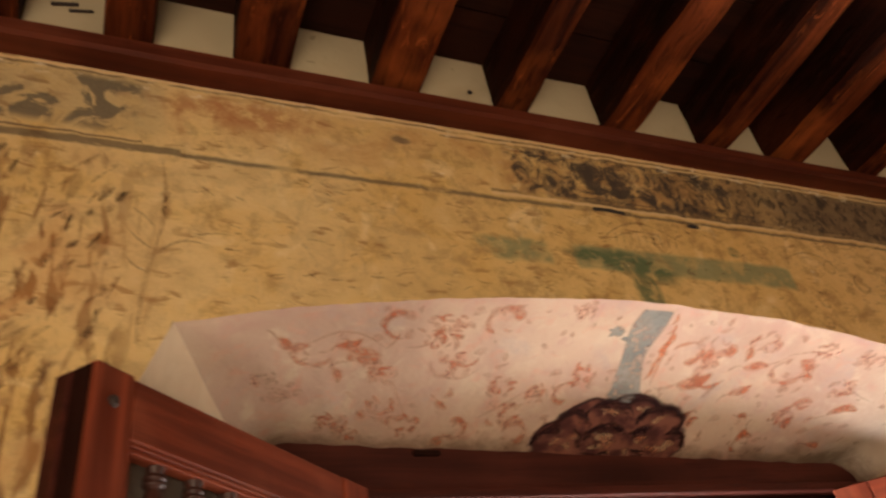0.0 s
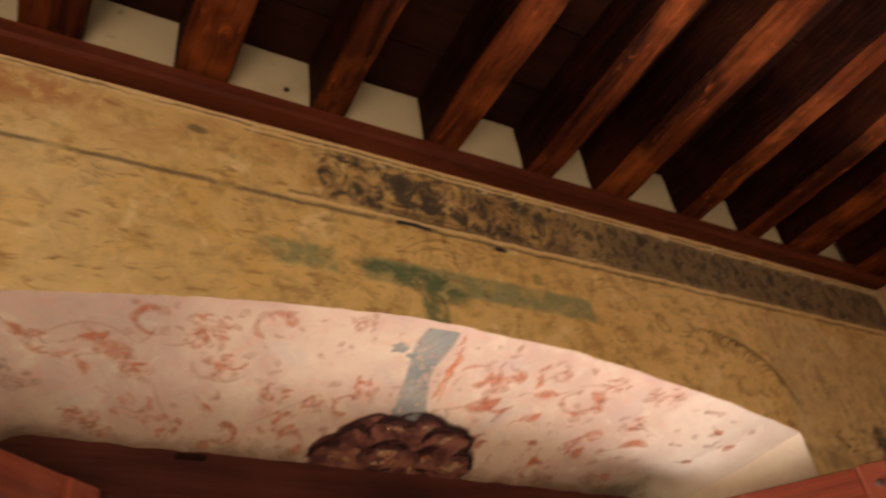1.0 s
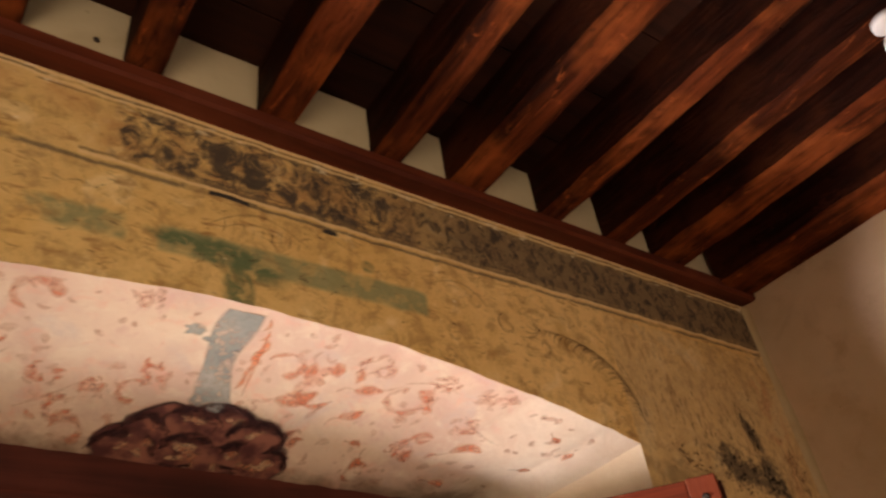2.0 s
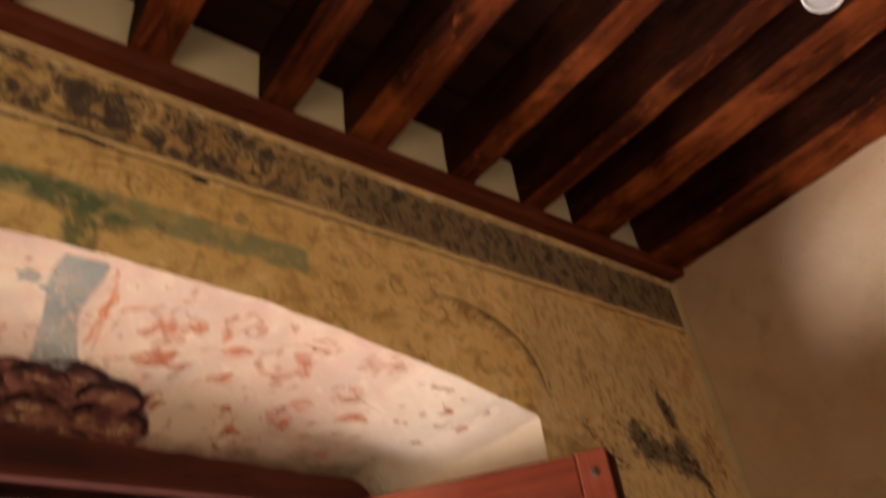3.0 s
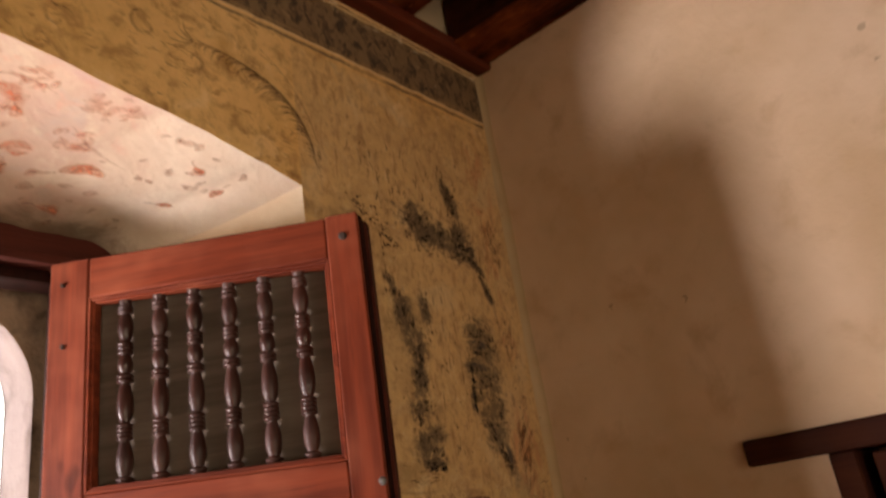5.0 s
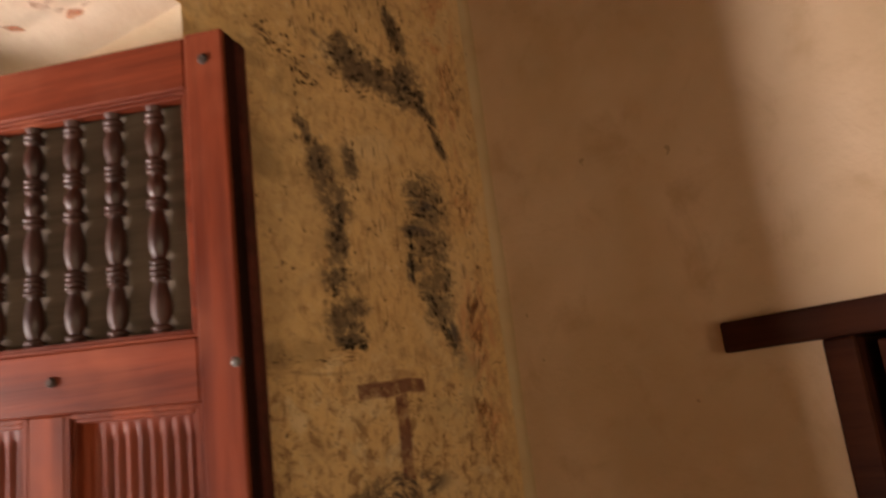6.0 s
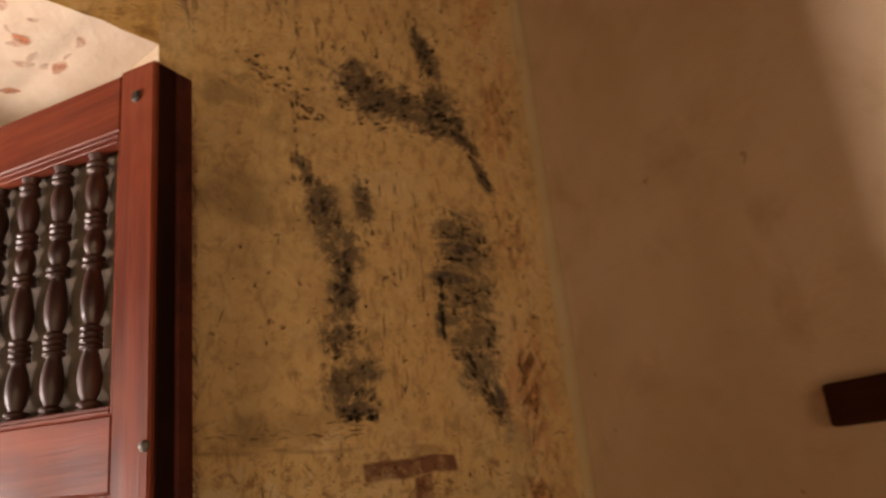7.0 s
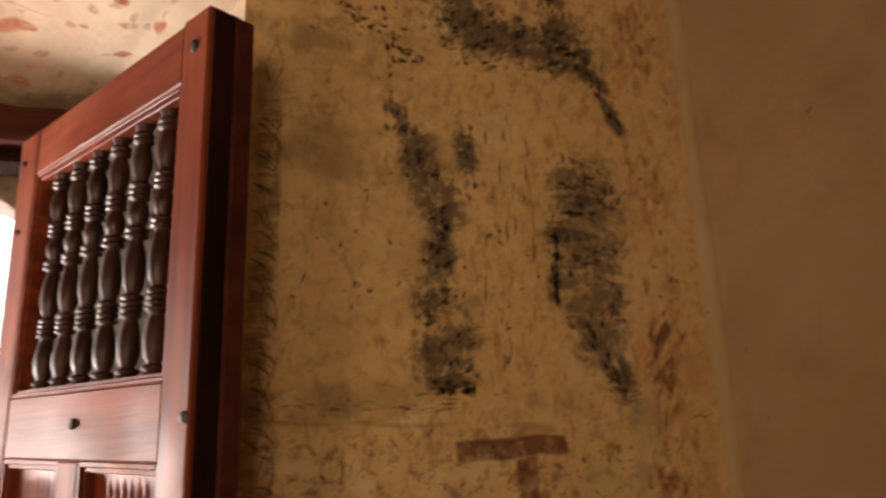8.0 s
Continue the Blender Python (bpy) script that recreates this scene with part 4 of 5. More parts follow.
    for u, z, r in ((OPEN_U1 + 0.033, 2.268, 0.009), (mid + 0.012, 1.793, 0.008), (0.03, 2.262, 0.005), (0.035, 2.13, 0.005)):
        p = part("nail_head", add_lathe(bmesh.new(), [(r, 0), (r, 0.003), (r * 0.6, 0.006)], 9), MAT_IRON, root, "dark iron nail head")
        p.matrix_local = pose(u, 0.0, z, 90, 0, 0)
    p = part("latch_stud", add_lathe(bmesh.new(), [(0.007, 0), (0.0075, 0.003), (0.006, 0.006), (0.003, 0.008)], 14), MAT_STEEL, root, "worn steel latch stud", True)
    p.matrix_local = pose(LEAF_W - 0.007, 0.001, 1.795, 90, 0, 0)
    # the frame has racked: its rails drop towards the free edge while its stiles stay upright
    for child in root.children:
        if child.location.length > 0:
            child.location.z -= rack * child.location.x
        else:
            for v in child.data.vertices:
                v.co.z -= rack * v.co.x
    return root


def leaf_pose(hinge, tip, flip):
    d = Vector((tip[0] - hinge[0], tip[1] - hinge[1], 0)).normalized()
    yv = Vector((0, 0, 1)).cross(d)
    m = Matrix.Identity(4)
    s = -1.0 if flip else 1.0
    for i in range(3):
        m[i][0], m[i][1], m[i][2] = d[i], s * yv[i], (0, 0, 1)[i]
    m.translation = (hinge[0], hinge[1], 0)
    return m


shutter(leaf_pose((-1.184, 0.353), (-0.822, -0.208), False), 0.036, "red-brown shutter with turned spindles, standing open beside the mural")
shutter(leaf_pose((-2.458, 0.285), (-2.945, -0.170), True), 0.0, "red-brown shutter with turned spindles, standing open in shade")

# ---- doorway in the east wall ----
lintel = finish("door_lintel", box((-0.022, -1.93, DOOR_Z), (0.2, -0.530, DOOR_Z + 0.057), 0.006, 2), MAT_DARKWOOD)
structure(lintel, "dark timber lintel over a doorway, set in cream plaster")
door_1 = structure(finish("door_1", box((-0.010, DOOR_Y - 0.055, 0.0), (0.2, DOOR_Y - 0.001, DOOR_Z - 0.001), 0.004), MAT_DARKWOOD), "dark wooden door under a timber lintel, shut")
part("frame_post", box((-0.010, -1.749, 0.0), (0.2, -1.695, DOOR_Z - 0.001), 0.004), MAT_DARKWOOD, door_1)
for k in range(4):
    a = -1.69 + k * 0.229
    part("plank", box((0.012, a, 0.01), (0.05, a + 0.226, DOOR_Z - 0.012), 0.003), MAT_DARKWOOD, door_1)

# ---- ceiling spotlight ----
MAT_LAMP = plain("white_lamp_metal", (0.75, 0.72, 0.70), 0.3, 0.0, 0.5, 0.05)
g = Nodes("lamp_glass", 0.12, 0, 0.5)
g.colour((0.75, 0.74, 0.73))
g.bsdf.inputs["Transmission Weight"].default_value = 0.35
MAT_LENS = g.mat
spot = empty("ceiling_spotlight", pose(-0.69, -0.975, JOIST_Z), "small white spotlight with ribbed glass, fixed under a joist", "spotlight")
part("base", add_lathe(bmesh.new(), [(0.034, -0.018), (0.038, -0.014), (0.038, 0.0)], 24), MAT_LAMP, spot, "", True)
part("arm", add_lathe(bmesh.new(), [(0.007, -0.05), (0.007, -0.016)], 10), MAT_LAMP, spot, "", True)
head = part("head", add_lathe(bmesh.new(), [(0.016, 0.0), (0.028, 0.012), (0.040, 0.035), (0.045, 0.06), (0.045, 0.066), (0.041, 0.066), (0.038, 0.055)], 28), MAT_LAMP, spot, "", True)
head.matrix_local = look((0.03, -0.0, -0.052), (1.40, 0.25, 1.35)) @ pose(0, 0, 0)
part("lens", add_lathe(bmesh.new(), [(0.038, 0.056), (0.034, 0.061), (0.030, 0.057), (0.024, 0.062), (0.018, 0.058), (0.010, 0.062), (0.003, 0.060)], 28), MAT_LENS, head, "ribbed glass lens", True)

# ---- outside ----
structure(finish("ground", box((-400, -400, -0.32), (400, 800, -0.12)), plain("courtyard_paving", (0.5, 0.45, 0.38), 0.9, scale=3)), "pale sunlit courtyard paving")
# glowing backdrop added so the sky outside the window looks white
glow = bpy.data.materials.new("glowing_backdrop")
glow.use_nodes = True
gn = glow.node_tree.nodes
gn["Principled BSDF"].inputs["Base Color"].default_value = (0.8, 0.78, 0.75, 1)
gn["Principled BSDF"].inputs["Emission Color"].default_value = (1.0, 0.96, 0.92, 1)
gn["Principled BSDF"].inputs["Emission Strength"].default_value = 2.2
structure(finish("backdrop", box((-60, 60, -3), (60, 60.5, 60)), glow), "glowing backdrop standing in for overexposed sky")

MAT_PIER = plaster("sunlit_pier_plaster", (0.88, 0.82, 0.74), (0.85, 0.77, 0.67), (0.50, 0.36, 0.27), 0.85, 1.0)
MAT_POST = wood("weathered_post", (0.66, 0.48, 0.30), (0.76, 0.60, 0.40), (0.8, 0.67, 0.48), 2, 0.7, 0.2, 0.4)

pier = empty("stone_pier", pose(-0.785, 3.25, -0.13), "weathered pale stone pier in bright daylight outside", "pier")
part("shaft", box((-0.265, -0.25, 0), (0.265, 0.25, 3.15), 0.06, 3), MAT_PIER, pier)
part("cap", box((-0.17, -0.17, 3.14), (0.17, 0.17, 3.20), 0.03, 2), MAT_PIER, pier)
post = finish("wooden_post", box((-0.035, -0.035, -3.24), (0.035, 0.035, 0.5), 0.01), MAT_POST)
post.matrix_world = pose(-0.80, 2.85, 3.0, 0, 16, 0)
tagged(post, "slanting pale wooden post outside the window", "post")

# a stub of cable and a drilled hole in the plaster between the joists
stub = finish("cable_stub", add_lathe(add_lathe(bmesh.new(), [(0.004, 0), (0.004, 0.05)], 8), [(0.003, 0.03), (0.003, 0.075)], 8, (0.02, 0.0)), MAT_IRON)
stub.matrix_world = pose(-3.13, -0.036, 3.20, 0, 75, 0)
tagged(stub, "short black cable ends lying against the plaster infill", "cable")
# dark disc standing in for the hole's shaded depth
hole = finish("drilled_hole", add_lathe(bmesh.new(), [(0.006, 0), (0.0065, 0.003), (0.004, 0.004)], 10), MAT_IRON)
hole.matrix_world = pose(-2.215, -0.036, 3.165, 90, 0, 0)
tagged(hole, "dark disc standing in for a drilled hole in the white plaster infill", "plug")

# ---- painted ornament: strokes of thin old paint on the plaster ----
def on_soffit(p, lift):
    """p: metres across from the recess's middle line, and 0 to 1 from the wall's face inwards."""
    s = 0.5 + p[0]
    v = min(0.995, max(0.004, p[1]))
    q = recess(min(0.995, max(0.005, s)), v)
    return Vector((q.x, q.y, q.z - 0.6 * lift))


def on_wall(p, lift):
    return Vector((p[0] - (panel_lean(p[1]) if p[0] > -0.72 and p[1] < 2.7 else 0.0), -lift, p[1]))


def stroke(bm, pts, width, place, lift=0.0012, aspect=1.0):
    """A brush stroke through pts, swelling in its middle and thin at its ends."""
    n = len(pts)
    thick = thickness(bm)
    rows = []
    for i in range(n):
        a, b = Vector(pts[max(0, i - 1)]), Vector(pts[min(n - 1, i + 1)])
        d = Vector((b.x - a.x, (b.y - a.y) / aspect))
        d = d.normalized() if d.length else Vector((1, 0))
        nrm = Vector((-d.y, d.x * aspect))
        f = i / (n - 1)
        swell = math.sin(math.pi * min(0.97, max(0.06, f ** 0.8)))
        w = 1.25 * width * (0.25 + 0.75 * swell) * (0.85 + 0.3 * random.random())
        c = Vector(pts[i])
        row = [bm.verts.new(place(c + nrm * w * k / 2, lift)) for k in (-1.1, -0.5, 0, 0.5, 1.1)]
        for k, coat in ((1, 0.62), (2, 1.0), (3, 0.62)):
            row[k][thick] = coat * min(1.0, 0.45 + 0.9 * swell)
        rows.append(row)
    for p, q in zip(rows, rows[1:]):
        for k in range(4):
            bm.faces.new((p[k], q[k], q[k + 1], p[k + 1]))


def thickness(bm):
    """The layer that tells how thick the paint lies."""
    return bm.verts.layers.float.get("thickness") or bm.verts.layers.float.new("thickness")


def blob(bm, cx, cy, rx, ry, turn, place, lift=0.0012, sides=14, rough=0.2):
    thick = thickness(bm)
    rims = []
    for size, coat in ((0.55, 1.0), (1.12, 0.0)):
        vs = []
        for i in range(sides):
            t = 2 * math.pi * i / sides
            r = size * (1 + rough * (random.random() - 0.5) * 2)
            x, y = rx * r * math.cos(t), ry * r * math.sin(t)
            v = bm.verts.new(place(Vector((cx + x * math.cos(turn) - y * math.sin(turn), cy + x * math.sin(turn) + y * math.cos(turn))), lift))
            v[thick] = coat
            vs.append(v)
        rims.append(vs)
    bm.faces.new(rims[0])
    for i in range(sides):
        j = (i + 1) % sides
        bm.faces.new((rims[0][i], rims[0][j], rims[1][j], rims[1][i]))


def spiral(cx, cy, r, start, turns, squeeze, n=22, tail=1.0):
    """Points of a scroll that winds inwards; squeeze: units across for one unit inwards."""
    out = []
    for i in range(n + 1):
        f = i / n
        rr = r * (1 - 0.82 * f)
        t = start + turns * 2 * math.pi * f
        out.append((cx + rr * math.cos(t), cy + rr * math.sin(t) * squeeze))
    return out


def arc(x0, y0, x1, y1, bulge, n=12):
    out = []
    for i in range(n + 1):
        f = i / n
        b = bulge * math.sin(math.pi * f)
        out.append((x0 + (x1 - x0) * f - (y1 - y0) * b, y0 + (y1 - y0) * f + (x1 - x0) * b))
    return out


random.seed(11)
ACROSS = 1.76          # mean width of the soffit in metres
SQ = ACROSS / DEPTH    # across units to inward units
MAT_SCROLLS = (MAT_RED, MAT_PINK)


def painted(name, bm, mats, parent, label):
    """A painted motif on its wall."""
    o = part(name, bm, mats[0], parent, label)
    for extra in mats[1:]:
        o.data.materials.append(extra)
    return o


def brush(bm, pts, width, place, lift, aspect=1.0, slot=0):
    """A stroke in one of the motif's colours."""
    start = len(bm.faces)
    stroke(bm, pts, width, place, lift, aspect)
    bm.faces.ensure_lookup_table()
    for f in bm.faces[start:]:
        f.material_index = slot


def curl(bm, s, v, size, turn, slot):
    """A scroll with a heavy head; s and v across and inwards (0 to 1), size in metres."""
    r, d = size / ACROSS, random.choice((-1, 1))
    pts = []
    for i in range(19):
        f = i / 18
        t = turn + d * 1.45 * math.pi * f
        rr = r * (1 - 0.5 * f) * random.uniform(0.95, 1.05)
        pts.append((s - 0.5 + rr * math.cos(t), v + rr * SQ * math.sin(t)))
    for a, b, fat in ((0, 7, 0.30), (5, 11, 0.40), (9, 15, 0.50), (12, 19, 0.60)):
        shift = random.uniform(-0.07, 0.07) * r
        brush(bm, [(x + shift, y - shift * SQ) for x, y in pts[a:b]], fat * r, on_soffit, 0.0012 + 0.00004 * a, SQ, slot if random.random() < 0.8 else 1)
    for k in range(3):
        dash(bm, s + random.uniform(-1.1, 1.1) * r, v + random.uniform(-1.1, 1.1) * r * SQ, size * 0.5, random.random() * 6.3, 1, 0.3)


def dash(bm, s, v, length, turn, slot, fat=0.36, lift=0.0018):
    """One comma of the brush."""
    h = 0.5 * length
    pts = arc(-h * math.cos(turn), -h * math.sin(turn), h * math.cos(turn), h * math.sin(turn), random.uniform(-0.28, 0.28), 9)
    brush(bm, [(s - 0.5 + x / ACROSS, v + y / DEPTH) for x, y in pts], 1.6 * length / ACROSS * fat, on_soffit, lift, SQ, slot)


def rosette(bm, s, v, size, turn, slot):
    """A loose cluster of commas round a flower's middle."""
    r = size / ACROSS
    for k in range(13):
        t = turn + 0.5 * k + random.uniform(-0.3, 0.3)
        q = r * random.uniform(0.25, 0.95)
        dash(bm, s + q * math.cos(t), v + q * SQ * 0.8 * math.sin(t), size * random.uniform(0.35, 0.8), t + random.choice((1.5, 0.4, 2.2)) + random.uniform(-0.4, 0.4), slot if k % 3 else 1, random.uniform(0.22, 0.4), 0.0014 + 0.0001 * k)


def leaf(bm, s, v, size, turn, slot):
    """A single leaf with a thin tail."""
    dash(bm, s, v, size, turn, slot, 0.30)
    dash(bm, s + 0.1 * size / ACROSS, v, size * 0.7, turn + random.uniform(-0.3, 0.3), slot, 0.32, 0.0021)
    a = turn + random.uniform(-0.2, 0.2)
    dash(bm, s - 0.8 * size / ACROSS * math.cos(a), v - 0.8 * size / ACROSS * SQ * math.sin(a), size * 0.7, a, 1, 0.13, 0.0015)


# motifs: place across and inwards (0 to 1), size, turn
CURLS = ((0.099, 0.30, 0.040, 0.5), (0.246, 0.43, 0.034, 3.6), (0.270, 0.38, 0.028, 0.0), (0.269, 0.83, 0.036, 2.5), (0.360, 0.87, 0.036, 3.3), (0.309, 0.14, 0.042, 2.0), (0.415, 0.61, 0.034, 5.5),
         (0.561, 0.30, 0.040, 3.4), (0.722, 0.30, 0.055, 3.0), (0.738, 0.83, 0.032, 1.2), (0.195, 0.14, 0.040, 1.5), (0.610, 0.40, 0.050, 0.4))
ROSETTES = ((0.250, 0.17, 0.046, 0.1), (0.235, 0.26, 0.030, 1.0), (0.169, 0.45, 0.034, 0.5), (0.166, 0.71, 0.042, 2.0), (0.202, 0.82, 0.042, 0.0), (0.102, 0.79, 0.042, 1.4), (0.128, 0.90, 0.028, 0.3),
            (0.340, 0.75, 0.050, 2.2), (0.320, 0.57, 0.036, 0.8), (0.429, 0.47, 0.036, 0.2), (0.768, 0.64, 0.036, 1.0), (0.375, 0.61, 0.034, 1.7), (0.618, 0.72, 0.034, 0.4))
FAINT = ((0.805, 0.11, 0.046, 0.2), (0.813, 0.37, 0.036, 1.2), (0.657, 0.17, 0.042, 2.0), (0.398, 0.07, 0.030, 0.0), (0.055, 0.58, 0.034, 1.0), (0.048, 0.44, 0.026, 0.4), (0.740, 0.13, 0.036, 1.0), (0.500, 0.86, 0.03, 1.0))
LEAVES = ((0.140, 0.25, 0.052, -0.3), (0.155, 0.36, 0.066, -0.15), (0.589, 0.29, 0.048, 1.5), (0.592, 0.45, 0.085, -0.45), (0.613, 0.25, 0.045, 0.9), (0.643, 0.26, 0.042, 1.2), (0.668, 0.33, 0.058, -0.3),
          (0.671, 0.49, 0.052, -0.7), (0.781, 0.53, 0.048, -0.4), (0.853, 0.54, 0.072, -0.35), (0.924, 0.23, 0.030, 0.4), (0.965, 0.31, 0.034, 1.5), (0.952, 0.54, 0.030, -0.5), (0.870, 0.84, 0.048, 0.2),
          (0.706, 0.68, 0.032, 0.2), (0.729, 0.79, 0.042, 1.5), (0.248, 0.68, 0.038, 0.8), (0.248, 0.93, 0.036, -0.8), (0.076, 0.22, 0.040, 1.4), (0.121, 0.47, 0.042, 1.5), (0.782, 0.68, 0.044, 0.8), (0.751, 0.35, 0.030, 1.2))
for kind, motifs, slot, label in ((curl, CURLS, 0, "faded red scroll"), (rosette, ROSETTES, 0, "faded red flower"), (rosette, FAINT, 1, "pale faded red flower"), (leaf, LEAVES, 0, "faded red leaf")):
    for s, v, size, turn in motifs:
        bm = bmesh.new()
        kind(bm, s, v, size, turn, slot)
        painted("painted_scroll", bm, MAT_SCROLLS, soffit, label)
# stems between them
for s0, v0, s1, v1, b in ((0.098, 0.25, 0.178, 0.30, -0.9), (0.178, 0.30, 0.195, 0.18, 0.3), (0.189, 0.55, 0.205, 0.78, 0.2), (0.20, 0.30, 0.238, 0.24, 0.4), (0.246, 0.50, 0.29, 0.45, 0.6), (0.299, 0.77, 0.360, 0.59, 0.1), (0.675, 0.30, 0.700, 0.24, 0.3), (0.70, 0.22, 0.765, 0.17, -0.4), (0.80, 0.30, 0.88, 0.42, 0.25)):
    bm = bmesh.new()
    pts = arc(s0 * ACROSS, v0 * DEPTH, s1 * ACROSS, v1 * DEPTH, b * 0.3, 16)
    stroke(bm, [(x / ACROSS - 0.5, y / DEPTH) for x, y in pts], 0.0070 / ACROSS, on_soffit, 0.0010, SQ)
    painted("painted_stem", bm, (MAT_PINK,), soffit, "pale red stem")
# loose dabs
bm = bmesh.new()
for k in range(160):
    s, v, t = random.uniform(0.06, 0.97), random.uniform(0.04, 0.94), random.random() * 6.3
    dash(bm, s, v, random.uniform(0.010, 0.030), t, 1, random.uniform(0.3, 0.5))
tagged(painted("painted_dabs", bm, MAT_SCROLLS, soffit, "small faded red dabs"), kind="stuff")

# blue-grey shaft with red edge dabs, standing on a plum shell
bm = bmesh.new()
rows = []
thick = thickness(bm)
for i in range(15):
    f = i / 14
    v = 0.045 + 0.60 * f
    c = 0.490 + 0.018 * f - 0.01 * math.sin(math.pi * f) - 0.5
    w = 0.019 + 0.003 * math.sin(f * 9) + 0.006 * (f > 0.9)
    rows.append([bm.verts.new(on_soffit(Vector((c + w * k, v)), 0.0022)) for k in (-1.1, -0.75, 0.75, 1.1)])
    for k in (1, 2):
        rows[-1][k][thick] = 1.0
for a, b in zip(rows, rows[1:]):
    for k in range(3):
        bm.faces.new((a[k], a[k + 1], b[k + 1], b[k]))
blob(bm, -0.050, 0.20, 0.010, 0.030, 0.0, on_soffit, 0.0022, 14, 0.45)
blob(bm, -0.034, 0.24, 0.008, 0.020, 0.0, on_soffit, 0.0023, 12, 0.45)
painted("painted_shaft", bm, (MAT_BLUE,), soffit, "faded blue-grey shaft")
bm = bmesh.new()
for k in range(7):
    f = (k + random.uniform(-0.2, 0.2)) / 6
    ln = random.uniform(0.030, 0.060)
    dash(bm, 0.515 + 0.006 * math.sin(3 * f) + 0.006 * f, 0.10 + 0.36 * f, ln, 1.75 + random.uniform(-0.25, 0.25), 0, random.uniform(0.13, 0.20), 0.0026)
stroke(bm, [(0.022 + 0.010 * k / 13, 0.14 + 0.38 * k / 13) for k in range(14)], 0.004, on_soffit, 0.0024, SQ)
painted("painted_edge", bm, (MAT_ORANGE,), soffit, "orange-red dabs along the shaft")

bm, bl, dk = bmesh.new(), bmesh.new(), bmesh.new()
SH0, SH1, SHB = 0.380 - 0.5, 0.640 - 0.5, 0.985
mid_s, half_s = (SH0 + SH1) / 2, (SH1 - SH0) / 2


def shell_at(t, r):
    """A place on the shell: t round its dome, r from its foot (0) to its rim (1)."""
    return (mid_s + half_s * (r * math.cos(t) + 0.10 * math.sin(t)), SHB - 0.40 * r * math.sin(t) ** 1.05)


rim = [shell_at(math.pi * i / 48, 0.86 + 0.15 * abs(math.sin(5.0 * math.pi * i / 48 + 0.2)) ** 0.55 + 0.03 * noise.noise(Vector((i * 0.4, 2, 0)))) for i in range(49)]
thick = thickness(bm)
rings = [[bm.verts.new(on_soffit(Vector((mid_s + (x - mid_s) * k, SHB + (v - SHB) * k)), 0.0030)) for x, v in rim] for k in (0.04, 0.5, 0.93, 1.03)]
for ring in rings[:3]:
    for v in ring:
        v[thick] = 1.0
for a, b in zip(rings, rings[1:]):
    for i in range(48):
        bm.faces.new((a[i], a[i + 1], b[i + 1], b[i]))
shell = painted("painted_shell", bm, (MAT_PLUM,), soffit, "dark plum scallop shell")


def lobe(u, k, w, h, light):
    """One swelling of the shell: a dark soft brow over a rust or pale light; u across, k up from its foot."""
    cx, cv = SH0 + u * (SH1 - SH0), SHB - 0.385 * k
    w, h = w * (SH1 - SH0), 0.385 * h
    n = 14
    for d, wide in ((1.0, 0.010), (0.88, 0.012)):
        pts = []
        for i in range(n + 1):
            q = math.pi * (0.02 + 0.96 * i / n)
            pts.append((cx - w * d * math.cos(q) + random.uniform(-0.004, 0.004), cv - h * d * math.sin(q) + random.uniform(-0.012, 0.012)))
        stroke(dk, pts, wide * random.uniform(0.8, 1.2), on_soffit, 0.0038 + random.random() * 0.0003, SQ)
    for i in range(6):
        blob(bl, cx + random.uniform(-0.25, 0.25) * w, cv - random.uniform(0.2, 0.5) * h, w * random.uniform(0.12, 0.34) * light, h * random.uniform(0.10, 0.22) * light, random.uniform(-0.1, 0.1), on_soffit, 0.0034 + random.random() * 0.0003, 14, 0.4)


for u, k, w, h, light in ((0.62, 0.72, 0.13, 0.28, 0.9), (0.44, 0.62, 0.14, 0.27, 0.9), (0.76, 0.55, 0.15, 0.33, 1.0), (0.25, 0.44, 0.11, 0.26, 0.9), (0.47, 0.22, 0.14, 0.28, 1.2), (0.18, 0.10, 0.16, 0.32, 1.0), (0.70, 0.22, 0.10, 0.28, 1.1), (0.89, 0.16, 0.11, 0.36, 0.9)):
    lobe(u, k, w, h, light)
stroke(dk, [(x, v + 0.006) for x, v in rim[2:47]], 0.006, on_soffit, 0.0042, SQ)
for k in range(7):
    x = mid_s + half_s * random.uniform(-0.8, 0.6)
    stroke(dk, arc(x, random.uniform(0.93, 0.985), x + random.uniform(0.02, 0.06), random.uniform(0.94, 0.985), 0.0, 6), 0.004, on_soffit, 0.0043, SQ)
for k in range(16):
    x = mid_s + half_s * random.uniform(-0.75, 0.8)
    blob(bl, x, random.uniform(0.84, 0.97), random.uniform(0.006, 0.014), random.uniform(0.012, 0.035), random.uniform(-0.2, 0.2), on_soffit, 0.0044, 10, 0.4)
painted("shell_outline", dk, (MAT_PLUM_DARK,), shell, "blackish plum shading")
painted("shell_lights", bl, (MAT_PLUM_LIGHT,), shell, "rust-coloured lobes")

# drawn plants and lines on the wall
brown = bmesh.new()


